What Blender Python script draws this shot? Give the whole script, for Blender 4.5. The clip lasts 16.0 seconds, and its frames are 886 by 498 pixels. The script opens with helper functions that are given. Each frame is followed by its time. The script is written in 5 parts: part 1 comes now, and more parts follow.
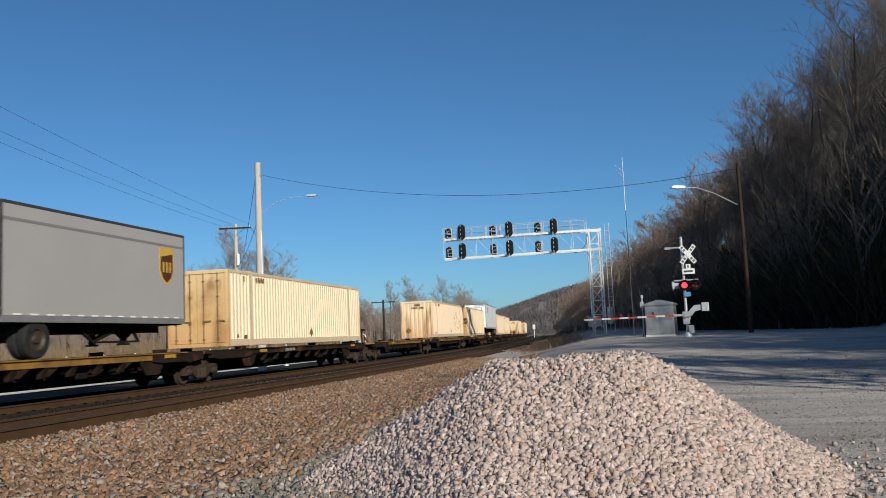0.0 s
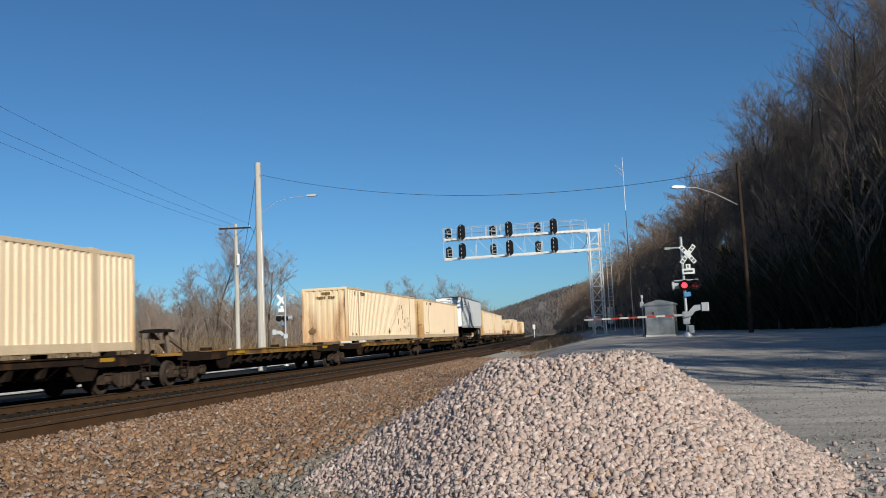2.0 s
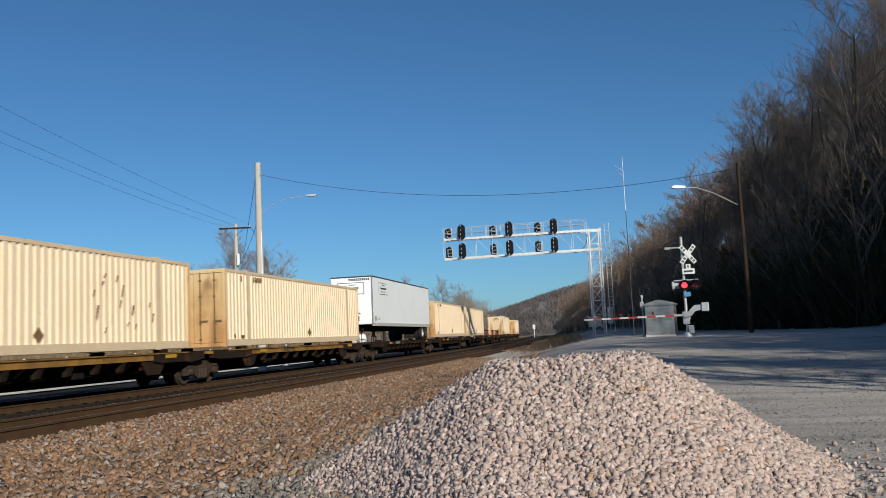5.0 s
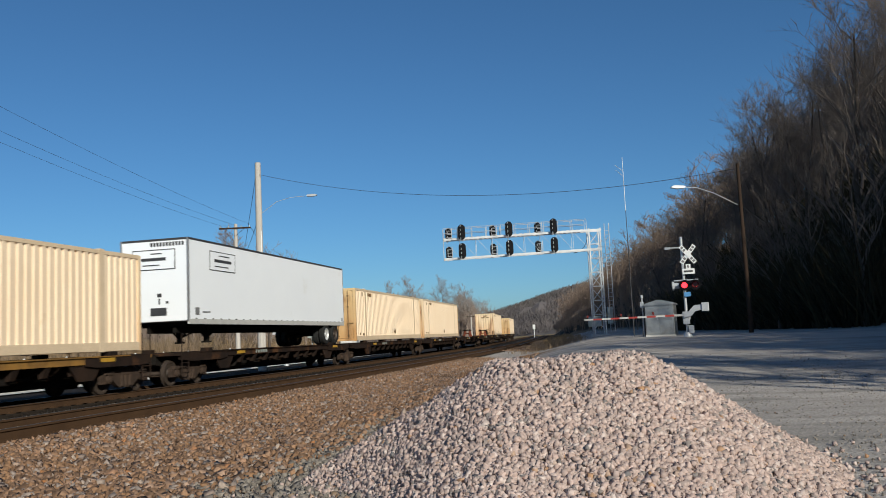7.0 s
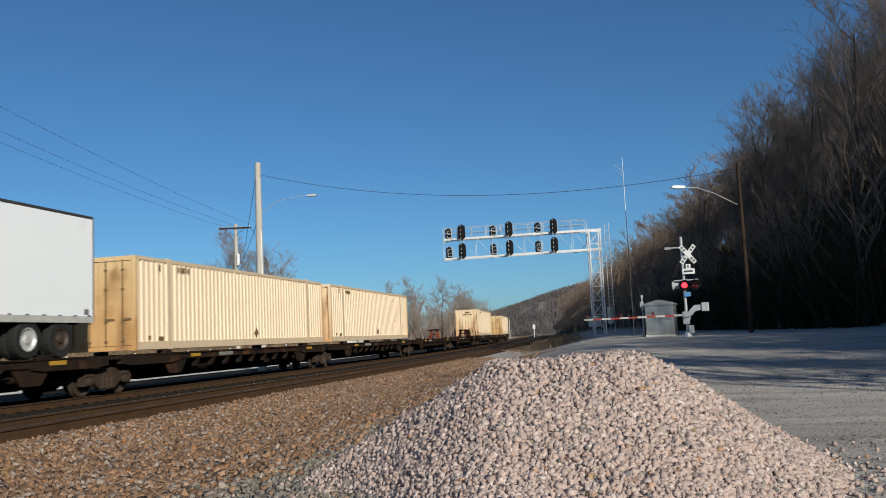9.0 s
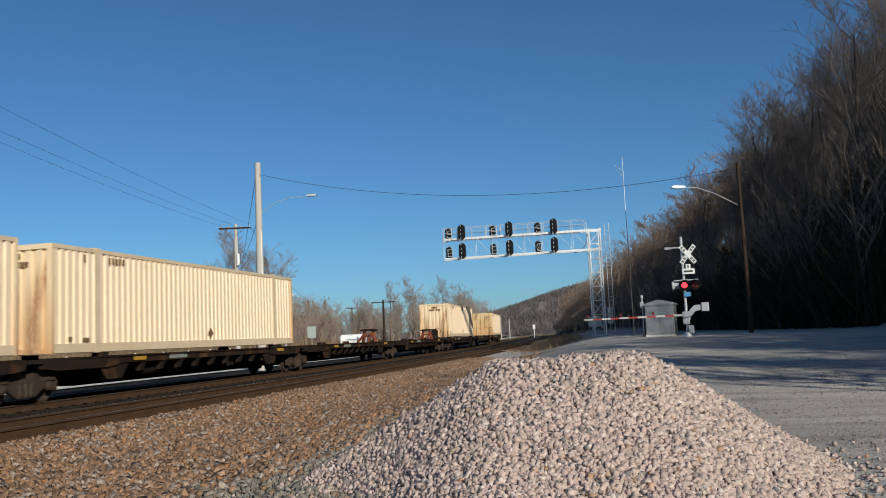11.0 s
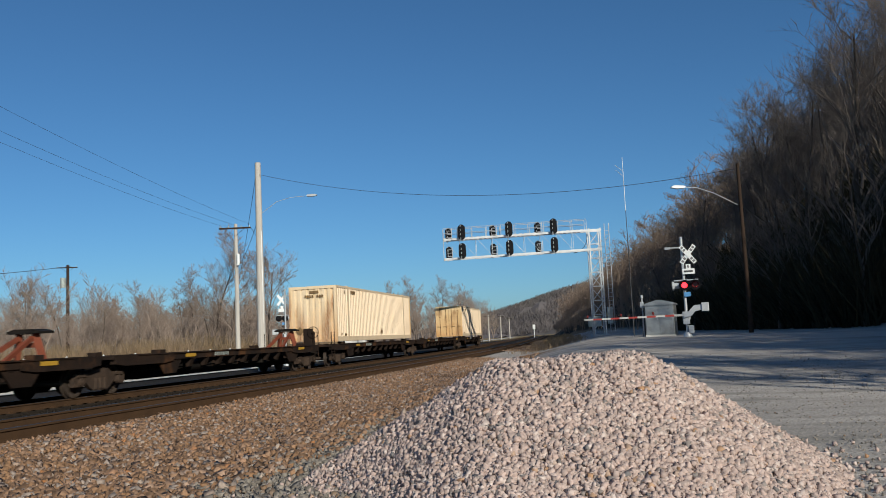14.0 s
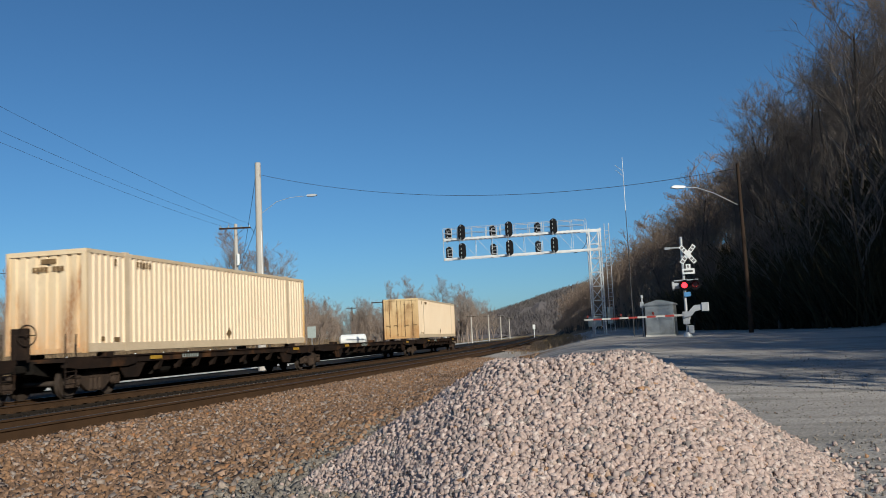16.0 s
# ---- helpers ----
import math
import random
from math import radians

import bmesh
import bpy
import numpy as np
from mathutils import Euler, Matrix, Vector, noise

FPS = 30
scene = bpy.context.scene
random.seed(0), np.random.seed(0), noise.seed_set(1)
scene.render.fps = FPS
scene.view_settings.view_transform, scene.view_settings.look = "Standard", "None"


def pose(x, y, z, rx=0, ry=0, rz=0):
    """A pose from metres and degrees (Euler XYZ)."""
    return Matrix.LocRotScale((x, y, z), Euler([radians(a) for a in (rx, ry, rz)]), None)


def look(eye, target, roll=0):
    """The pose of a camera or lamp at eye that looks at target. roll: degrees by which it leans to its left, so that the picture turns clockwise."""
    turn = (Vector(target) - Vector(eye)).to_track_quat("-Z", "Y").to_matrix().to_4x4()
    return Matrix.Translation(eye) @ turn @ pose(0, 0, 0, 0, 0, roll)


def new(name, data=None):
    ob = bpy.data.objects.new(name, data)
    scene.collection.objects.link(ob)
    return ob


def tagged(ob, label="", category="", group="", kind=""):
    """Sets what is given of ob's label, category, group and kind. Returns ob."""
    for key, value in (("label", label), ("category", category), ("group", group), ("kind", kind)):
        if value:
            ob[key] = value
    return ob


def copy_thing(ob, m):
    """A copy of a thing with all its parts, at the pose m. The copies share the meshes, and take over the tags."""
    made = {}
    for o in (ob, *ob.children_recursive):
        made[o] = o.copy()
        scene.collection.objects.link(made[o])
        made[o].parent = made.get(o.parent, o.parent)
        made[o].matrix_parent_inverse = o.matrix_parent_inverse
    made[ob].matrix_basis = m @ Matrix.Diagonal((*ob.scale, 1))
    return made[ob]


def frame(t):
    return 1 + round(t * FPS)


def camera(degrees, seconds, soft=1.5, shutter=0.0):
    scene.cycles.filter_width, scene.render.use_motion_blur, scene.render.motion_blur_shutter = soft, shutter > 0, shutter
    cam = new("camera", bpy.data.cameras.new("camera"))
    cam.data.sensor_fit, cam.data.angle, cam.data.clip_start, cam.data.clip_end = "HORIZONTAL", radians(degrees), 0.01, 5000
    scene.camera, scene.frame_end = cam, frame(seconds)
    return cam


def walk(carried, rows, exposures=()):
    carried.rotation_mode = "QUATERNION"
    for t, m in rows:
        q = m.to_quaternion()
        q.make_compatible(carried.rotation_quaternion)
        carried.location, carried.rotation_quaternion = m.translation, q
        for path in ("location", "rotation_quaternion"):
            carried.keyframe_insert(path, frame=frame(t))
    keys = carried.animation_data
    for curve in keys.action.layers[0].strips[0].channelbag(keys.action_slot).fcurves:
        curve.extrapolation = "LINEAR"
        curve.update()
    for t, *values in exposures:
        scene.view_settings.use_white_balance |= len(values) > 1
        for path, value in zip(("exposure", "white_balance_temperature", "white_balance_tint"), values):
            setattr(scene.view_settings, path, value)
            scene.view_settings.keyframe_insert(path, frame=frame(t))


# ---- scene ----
cam = camera(55.41, 16.0, soft=0.95, shutter=0.3)
EYE = (0.0, 0.0, 1.2)
VIEW = look(EYE, (-2.15, 9.71, 2.24), -2.68)
walk(cam, [(0.0, VIEW), (16.0, VIEW)], exposures=[(0.0, 0.13, 6080, 1.0), (4.0, 0.11, 6080, 1.0), (6.5, 0.03, 6080, 1.0), (16.0, 0.02, 6080, 1.0)])

# ---------- light ----------
SUN_TO = Vector((0.57, -0.71, 0.42)).normalized()
world = bpy.data.worlds.new("sky")
scene.world = world
world.use_nodes = True
wn = world.node_tree
sky = wn.nodes.new("ShaderNodeTexSky")
sky.sky_type, sky.sun_disc = "NISHITA", False
sky.sun_elevation = math.asin(SUN_TO.z)
sky.sun_rotation = math.atan2(SUN_TO.x, SUN_TO.y)
sky.altitude, sky.air_density, sky.dust_density, sky.ozone_density = 0, 0.85, 0.55, 6.2
tint = wn.nodes.new("ShaderNodeMix")
tint.data_type, tint.blend_type = "RGBA", "MULTIPLY"
tint.inputs[0].default_value = 1.0
tint.inputs[7].default_value = (0.87, 1.0, 1.03, 1)
wn.links.new(sky.outputs[0], tint.inputs[6])
wn.links.new(tint.outputs[2], wn.nodes["Background"].inputs[0])
wn.nodes["Background"].inputs[1].default_value = 0.08
sun = new("sun", bpy.data.lights.new("sun", "SUN"))
sun.data.energy, sun.data.angle, sun.data.color = 5.0, radians(0.55), (1.0, 0.875, 0.73)
sun.matrix_world = look((0, 0, 60), Vector((0, 0, 60)) - SUN_TO)


# ---------- materials ----------
def mat(name, a, b, scale=4.0, rough=0.8, metal=0.0, bump=0.0, fine=40.0, stretch=(1, 1, 1), spot=None, lo=0.35, hi=0.65, island=0.0, world_space=False, spot_scale=1.0, spot_lo=0.55, spot_hi=0.7, rust_z=None, streak=None, grit=1.0):
    """Two tones mixed by noise, an optional third tone in patches, grain and relief."""
    m = bpy.data.materials.new(name)
    m.use_nodes = True
    t = m.node_tree
    bs = t.nodes["Principled BSDF"]
    n = lambda k: t.nodes.new(k)
    if world_space:
        co = n("ShaderNodeNewGeometry").outputs["Position"]
    else:
        co = n("ShaderNodeTexCoord").outputs["Object"]
    mp = n("ShaderNodeMapping")
    mp.inputs["Scale"].default_value = stretch
    t.links.new(co, mp.inputs[0])

    def noise_of(sc, detail=5.0):
        x = n("ShaderNodeTexNoise")
        x.inputs["Scale"].default_value, x.inputs["Detail"].default_value = sc, detail
        t.links.new(mp.outputs[0], x.inputs["Vector"])
        return x.outputs[0]

    def ramp(src, l, h):
        x = n("ShaderNodeMapRange")
        x.inputs[1].default_value, x.inputs[2].default_value = l, h
        t.links.new(src, x.inputs[0])
        return x.outputs[0]

    def mix(fac, c1, c2):
        x = n("ShaderNodeMix")
        x.data_type = "RGBA"
        for s, v in ((x.inputs[0], fac), (x.inputs[6], c1), (x.inputs[7], c2)):
            if isinstance(v, bpy.types.NodeSocket):
                t.links.new(v, s)
            else:
                s.default_value = (*v, 1) if isinstance(v, tuple) else v
        return x.outputs[2]

    col = mix(ramp(noise_of(scale), lo, hi), a, b)
    if spot:
        col = mix(ramp(noise_of(spot_scale, 7.0), spot_lo, spot_hi), col, spot)
    if rust_z:
        sp = n("ShaderNodeSeparateXYZ")
        t.links.new(co, sp.inputs[0])
        mul = n("ShaderNodeMath")
        mul.operation = "MULTIPLY"
        t.links.new(ramp(sp.outputs[2], rust_z, 0.0), mul.inputs[0])
        t.links.new(ramp(noise_of(1.1, 6.0), 0.12, 0.5), mul.inputs[1])
        col = mix(mul.outputs[0], col, (0.52, 0.25, 0.08))
    if streak:
        def op(kind, p, q=0.0):
            x = n("ShaderNodeMath")
            x.operation = kind
            for s, v in zip(x.inputs, (p, q)):
                if isinstance(v, bpy.types.NodeSocket):
                    t.links.new(v, s)
                else:
                    s.default_value = v
            return x.outputs[0]
        off = op("ABSOLUTE", op("SUBTRACT", op("ABSOLUTE", sp.outputs[0]) if streak[1] else sp.outputs[0], streak[0]))
        m1 = op("MULTIPLY", ramp(off, 0.3, 0.02), ramp(sp.outputs[2], 2.2, 0.7))
        m1 = op("MULTIPLY", m1, ramp(noise_of(2.2, 6.0), 0.2, 0.48))
        col = mix(m1, col, (0.2, 0.075, 0.02))
    grain = noise_of(fine, 3.0)
    col = mix(ramp(grain, 0.3, 0.9), col, tuple((1 - 0.24 * grit) * c for c in a))
    if island:
        g = n("ShaderNodeNewGeometry")
        hs = n("ShaderNodeHueSaturation")
        rr = n("ShaderNodeMapRange")
        rr.inputs[3].default_value, rr.inputs[4].default_value = 1 - island, 1 + island
        t.links.new(g.outputs["Random Per Island"], rr.inputs[0])
        t.links.new(rr.outputs[0], hs.inputs["Value"])
        t.links.new(col, hs.inputs["Color"])
        col = hs.outputs[0]
    t.links.new(col, bs.inputs["Base Color"])
    bs.inputs["Roughness"].default_value, bs.inputs["Metallic"].default_value = rough, metal
    bs.inputs["Specular IOR Level"].default_value = 0.12 if rough >= 0.75 else 0.4
    if bump:
        bp = n("ShaderNodeBump")
        bp.inputs["Strength"].default_value, bp.inputs["Distance"].default_value = bump, 0.02
        t.links.new(grain, bp.inputs["Height"])
        t.links.new(bp.outputs[0], bs.inputs["Normal"])
    return m


def glow(name, col, strength):
    m = bpy.data.materials.new(name)
    m.use_nodes = True
    bs = m.node_tree.nodes["Principled BSDF"]
    bs.inputs["Base Color"].default_value = (*col, 1)
    bs.inputs["Emission Color"].default_value = (*col, 1)
    bs.inputs["Emission Strength"].default_value = strength
    return m


def stone_mat(name, tones, grain=0.22):
    """Crushed stone: each loose piece takes one of the tones, with mottling and relief."""
    m = bpy.data.materials.new(name)
    m.use_nodes = True
    t = m.node_tree
    bs = t.nodes["Principled BSDF"]
    geo = t.nodes.new("ShaderNodeNewGeometry")
    cr = t.nodes.new("ShaderNodeValToRGB")
    cr.color_ramp.interpolation = "LINEAR"
    els = cr.color_ramp.elements
    while len(els) < len(tones):
        els.new(0.5)
    for e, (p, c) in zip(els, tones):
        e.position, e.color = p, (*c, 1)
    t.links.new(geo.outputs["Random Per Island"], cr.inputs[0])
    co = t.nodes.new("ShaderNodeTexCoord").outputs["Object"]
    nz = t.nodes.new("ShaderNodeTexNoise")
    nz.inputs["Scale"].default_value, nz.inputs["Detail"].default_value = 34.0, 5.0
    t.links.new(co, nz.inputs["Vector"])
    mr = t.nodes.new("ShaderNodeMapRange")
    mr.inputs[1].default_value, mr.inputs[2].default_value = 0.3, 0.7
    mr.inputs[3].default_value, mr.inputs[4].default_value = 1 - grain, 1 + grain
    t.links.new(nz.outputs[0], mr.inputs[0])
    hs = t.nodes.new("ShaderNodeHueSaturation")
    t.links.new(mr.outputs[0], hs.inputs["Value"])
    t.links.new(cr.outputs[0], hs.inputs["Color"])
    t.links.new(hs.outputs[0], bs.inputs["Base Color"])
    bs.inputs["Roughness"].default_value, bs.inputs["Specular IOR Level"].default_value = 0.82, 0.25
    bp = t.nodes.new("ShaderNodeBump")
    bp.inputs["Strength"].default_value, bp.inputs["Distance"].default_value = 0.35, 0.01
    t.links.new(nz.outputs[0], bp.inputs["Height"])
    t.links.new(bp.outputs[0], bs.inputs["Normal"])
    return m


CREAM = mat("cream_paint", (0.77, 0.605, 0.435), (0.81, 0.66, 0.49), 0.6, 0.55, fine=30, grit=0.4, spot=(0.55, 0.38, 0.2), spot_scale=2.0, spot_lo=0.66, spot_hi=0.8)
CREAM_OLD = mat("stained_cream_paint", (0.78, 0.62, 0.43), (0.72, 0.53, 0.31), 1.6, 0.6, fine=30, stretch=(1.4, 1.4, 0.22), spot=(0.3, 0.12, 0.035), spot_scale=1.5, spot_lo=0.58, spot_hi=0.68, rust_z=1.9, streak=(0.7, True))
CREAM_DOOR = mat("rust_stained_door_paint", (0.66, 0.47, 0.24), (0.74, 0.56, 0.33), 1.5, 0.6, fine=30, stretch=(1, 1, 0.5), spot=(0.15, 0.06, 0.022), spot_scale=1.1, spot_lo=0.48, spot_hi=0.6, rust_z=2.9, streak=(0.85, False))
CREAM_RAIL = mat("cream_rail", (0.68, 0.54, 0.38), (0.6, 0.46, 0.31), 1.5, 0.6, fine=25)
SMUDGE = mat("dark_smudge", (0.16, 0.1, 0.05), (0.24, 0.16, 0.08), 3, 0.8)
WHITE = mat("white_panel", (0.84, 0.86, 0.9), (0.8, 0.82, 0.87), 0.5, 0.4, fine=12, grit=0.12, spot=(0.68, 0.67, 0.66), spot_scale=0.8, spot_lo=0.62, spot_hi=0.8)
GREY_PANEL = mat("grey_panel", (0.36, 0.34, 0.34), (0.33, 0.315, 0.32), 0.5, 0.45, fine=12, grit=0.25)
GREY_BAND = mat("dull_grey_band", (0.2, 0.19, 0.2), (0.22, 0.21, 0.21), 1.0, 0.5)
ALLOY = mat("aluminium", (0.45, 0.45, 0.46), (0.36, 0.36, 0.37), 3, 0.4, 0.6)
DARK = mat("dark_grey_trim", (0.05, 0.05, 0.055), (0.035, 0.035, 0.04), 3, 0.6)
BLACK = mat("black_underframe", (0.010, 0.009, 0.008), (0.018, 0.014, 0.012), 3, 0.8)
RUBBER = mat("rubber", (0.02, 0.02, 0.02), (0.03, 0.03, 0.03), 6, 0.85)
RIM = mat("wheel_rim", (0.62, 0.62, 0.62), (0.5, 0.5, 0.5), 4, 0.4, 0.3)
CAR = mat("rusty_car_frame", (0.016, 0.011, 0.009), (0.036, 0.021, 0.014), 1.4, 0.8, bump=0.3, spot=(0.11, 0.05, 0.022), spot_scale=1.2)
CAR_YELLOW = mat("worn_yellow_frame", (0.30, 0.16, 0.04), (0.15, 0.08, 0.03), 1.8, 0.75, bump=0.2, spot=(0.07, 0.04, 0.02), spot_scale=2.2)
HITCH_RED = mat("red_oxide_hitch", (0.2, 0.055, 0.03), (0.13, 0.04, 0.024), 3, 0.75)
HITCH_GREY = mat("grey_hitch", (0.12, 0.1, 0.09), (0.2, 0.13, 0.08), 3, 0.75)
YELLOW = mat("yellow_reflector", (0.48, 0.28, 0.03), (0.36, 0.2, 0.03), 3, 0.5)
TRUCK = mat("truck_steel", (0.042, 0.03, 0.024), (0.075, 0.05, 0.036), 4, 0.8, bump=0.3)
WHEEL = mat("wheel_steel", (0.05, 0.037, 0.03), (0.09, 0.067, 0.053), 5, 0.6, 0.3)
RAIL_RUST = mat("rusted_rail", (0.056, 0.032, 0.018), (0.08, 0.045, 0.024), 2, 0.85, fine=60)
RAIL_TOP = mat("dull_railhead", (0.06, 0.053, 0.054), (0.035, 0.033, 0.037), 3, 0.5, 0.4)
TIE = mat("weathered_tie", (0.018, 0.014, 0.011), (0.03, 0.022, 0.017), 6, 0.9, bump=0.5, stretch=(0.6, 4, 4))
STONE_PINK = stone_mat("pink_stone", [(0.0, (0.152, 0.142, 0.143)), (0.06, (0.258, 0.217, 0.199)), (0.12, (0.357, 0.273, 0.245)), (0.4, (0.380, 0.299, 0.271)), (0.62, (0.426, 0.318, 0.282)), (0.85, (0.456, 0.363, 0.331)), (0.97, (0.517, 0.434, 0.399)), (1.0, (0.319, 0.187, 0.105))])
STONE_BROWN = stone_mat("rust_brown_ballast", [(0.0, (0.114, 0.070, 0.045)), (0.2, (0.185, 0.111, 0.068)), (0.4, (0.238, 0.135, 0.072)), (0.58, (0.203, 0.131, 0.092)), (0.74, (0.299, 0.177, 0.104)), (0.84, (0.211, 0.173, 0.153)), (0.94, (0.352, 0.280, 0.232)), (1.0, (0.299, 0.131, 0.048))])
STONE_DARK = mat("dark_ballast", (0.026, 0.022, 0.02), (0.017, 0.015, 0.013), 2.2, 0.9, bump=0.2, island=0.5)
STONE_GREY = stone_mat("grey_stone", [(0.0, (0.126, 0.110, 0.095)), (0.5, (0.195, 0.172, 0.148)), (0.85, (0.252, 0.220, 0.190)), (1.0, (0.189, 0.119, 0.072))])
BARK = mat("bare_bark", (0.1, 0.08, 0.066), (0.065, 0.052, 0.044), 1.2, 0.9, fine=20)
BARK_PALE = mat("pale_twigs", (0.175, 0.145, 0.128), (0.125, 0.105, 0.095), 1.2, 0.9, fine=20)
BRUSH = mat("dry_brush", (0.2, 0.148, 0.105), (0.27, 0.185, 0.09), 0.3, 0.95, island=0.4, world_space=True)
# Undergrowth tone taken near black to stand for shade among the trees.
SHADE_UNDERGROWTH = mat("shade_dark_undergrowth", (0.035, 0.034, 0.02), (0.055, 0.042, 0.024), 0.5, 0.9, island=0.4)
# Bare forest tones greyed in the colour to stand for distance haze.
RIDGE = mat("hazed_bare_forest", (0.15, 0.13, 0.128), (0.1, 0.09, 0.092), 0.02, 0.95, fine=0.5, world_space=True, spot=(0.085, 0.08, 0.07), spot_scale=0.012, spot_lo=0.5, spot_hi=0.7)
THICKET = mat("pale_thicket_twigs", (0.3, 0.235, 0.195), (0.22, 0.172, 0.145), 0.25, 0.9, fine=8, world_space=True)
# Lighter than the near twigs: sun on the far slope put into colour.
FAR_TWIG = mat("sunlit_far_twigs", (0.27, 0.2, 0.155), (0.2, 0.15, 0.12), 0.2, 0.9, fine=3, world_space=True)
WOOD_POLE = mat("grey_wood_pole", (0.52, 0.48, 0.44), (0.42, 0.385, 0.35), 1.5, 0.9, fine=30, stretch=(6, 6, 0.5))
# Brown wood, darkened to put the woods' shade on the right lamp pole.
WOOD_DARK = mat("brown_wood_pole", (0.048, 0.031, 0.023), (0.034, 0.023, 0.017), 1.5, 0.9, fine=30, stretch=(6, 6, 0.5))
GALV = mat("galvanised_steel", (0.5, 0.51, 0.53), (0.4, 0.41, 0.43), 2, 0.5, 0.35)
SILVER = mat("silver_cabinet", (0.46, 0.47, 0.47), (0.26, 0.27, 0.275), 2.2, 0.42, 0.6, spot=(0.2, 0.19, 0.18), spot_scale=1.6, spot_lo=0.55, spot_hi=0.66)
SIGN_WHITE = mat("white_sign", (0.8, 0.8, 0.79), (0.74, 0.74, 0.73), 5, 0.5)
DULL_WHITE = mat("dull_white_paint", (0.5, 0.49, 0.47), (0.42, 0.41, 0.39), 5, 0.6)
SIGN_RED = mat("red_stripe", (0.34, 0.05, 0.04), (0.27, 0.04, 0.035), 5, 0.5)
SIGN_BLUE = mat("blue_plate", (0.1, 0.28, 0.55), (0.12, 0.25, 0.5), 5, 0.5)
SIGN_BACK = mat("sign_back", (0.4, 0.44, 0.42), (0.34, 0.38, 0.36), 4, 0.5, 0.3)
CONCRETE = mat("pale_concrete", (0.5, 0.49, 0.47), (0.42, 0.41, 0.4), 2, 0.9)
BROWN_SHIELD = mat("brown_shield", (0.09, 0.035, 0.015), (0.07, 0.03, 0.012), 3, 0.5)
GOLD = mat("gold_shield", (0.62, 0.38, 0.06), (0.55, 0.33, 0.06), 3, 0.45)
SIGNAL_BLACK = mat("signal_black", (0.006, 0.006, 0.008), (0.01, 0.01, 0.012), 4, 0.75)
CABLE = mat("cable", (0.03, 0.03, 0.035), (0.04, 0.04, 0.045), 4, 0.7)
RED_ON = glow("lit_red_lens", (1.0, 0.02, 0.03), 5.0)
RED_OFF = mat("dark_red_lens", (0.16, 0.02, 0.02), (0.12, 0.02, 0.015), 4, 0.25)


# ---------- mesh helpers ----------
def box(bm, x0, x1, y0, y1, z0, z1, bevel=0.0):
    vs = [bm.verts.new((x, y, z)) for z in (z0, z1) for y in (y0, y1) for x in (x0, x1)]
    fs = [bm.faces.new([vs[i] for i in q]) for q in ((0, 2, 3, 1), (4, 5, 7, 6), (0, 1, 5, 4), (2, 6, 7, 3), (0, 4, 6, 2), (1, 3, 7, 5))]
    if bevel:
        es = {e for f in fs for e in f.edges}
        bmesh.ops.bevel(bm, geom=list(es), offset=bevel, segments=2, affect="EDGES", profile=0.5)


def rod(bm, a, b, r, r2=None, n=10):
    a, b = Vector(a), Vector(b)
    r2 = r if r2 is None else r2
    q = (b - a).to_track_quat("Z", "Y")
    rings = []
    for p, rr in ((a, r), (b, r2)):
        rings.append([bm.verts.new(p + q @ Vector((rr * math.cos(6.28318 * i / n), rr * math.sin(6.28318 * i / n), 0))) for i in range(n)])
    for i in range(n):
        bm.faces.new((rings[0][i], rings[0][(i + 1) % n], rings[1][(i + 1) % n], rings[1][i]))
    bm.faces.new(rings[0][::-1])
    bm.faces.new(rings[1])


def beam(bm, a, b, w, h):
    """A square bar from a to b."""
    a, b = Vector(a), Vector(b)
    q = (b - a).to_track_quat("Z", "Y")
    rings = [[bm.verts.new(p + q @ Vector((sx * w / 2, sy * h / 2, 0))) for sx, sy in ((-1, -1), (1, -1), (1, 1), (-1, 1))] for p in (a, b)]
    for i in range(4):
        bm.faces.new((rings[0][i], rings[0][(i + 1) % 4], rings[1][(i + 1) % 4], rings[1][i]))
    bm.faces.new(rings[0][::-1])
    bm.faces.new(rings[1])


def prism(bm, outline, x0, x1, axis="x"):
    """An outline in (y, z), or (x, z) for axis y, drawn out along the axis."""
    def put(c, p):
        return (c, p[0], p[1]) if axis == "x" else (p[0], c, p[1])
    r0 = [bm.verts.new(put(x0, p)) for p in outline]
    r1 = [bm.verts.new(put(x1, p)) for p in outline]
    n = len(outline)
    for i in range(n):
        bm.faces.new((r0[i], r0[(i + 1) % n], r1[(i + 1) % n], r1[i]))
    bm.faces.new(r0[::-1])
    bm.faces.new(r1)


def lathe(bm, profile, n=20, axis="x"):
    """A profile of (along, radius) turned round the x axis."""
    rings = []
    for a, r in profile:
        rings.append([bm.verts.new((a, r * math.cos(6.28318 * i / n), r * math.sin(6.28318 * i / n))) for i in range(n)])
    for p, q in zip(rings, rings[1:]):
        for i in range(n):
            bm.faces.new((p[i], p[(i + 1) % n], q[(i + 1) % n], q[i]))
    bm.faces.new(rings[0][::-1])
    bm.faces.new(rings[-1])


def mesh_of(bm, name, material, smooth=False):
    bmesh.ops.recalc_face_normals(bm, faces=bm.faces[:])
    me = bpy.data.meshes.new(name)
    bm.to_mesh(me)
    bm.free()
    me.materials.append(material)
    if smooth:
        me.polygons.foreach_set("use_smooth", [True] * len(me.polygons))
    return me


def part(name, bm, material, parent, label="", smooth=False):
    """One mesh object under a thing or under a part."""
    ob = new(name, bm if isinstance(bm, bpy.types.Mesh) else mesh_of(bm, name, material, smooth))
    ob.parent = parent
    if label:
        ob["label"] = label
    return ob


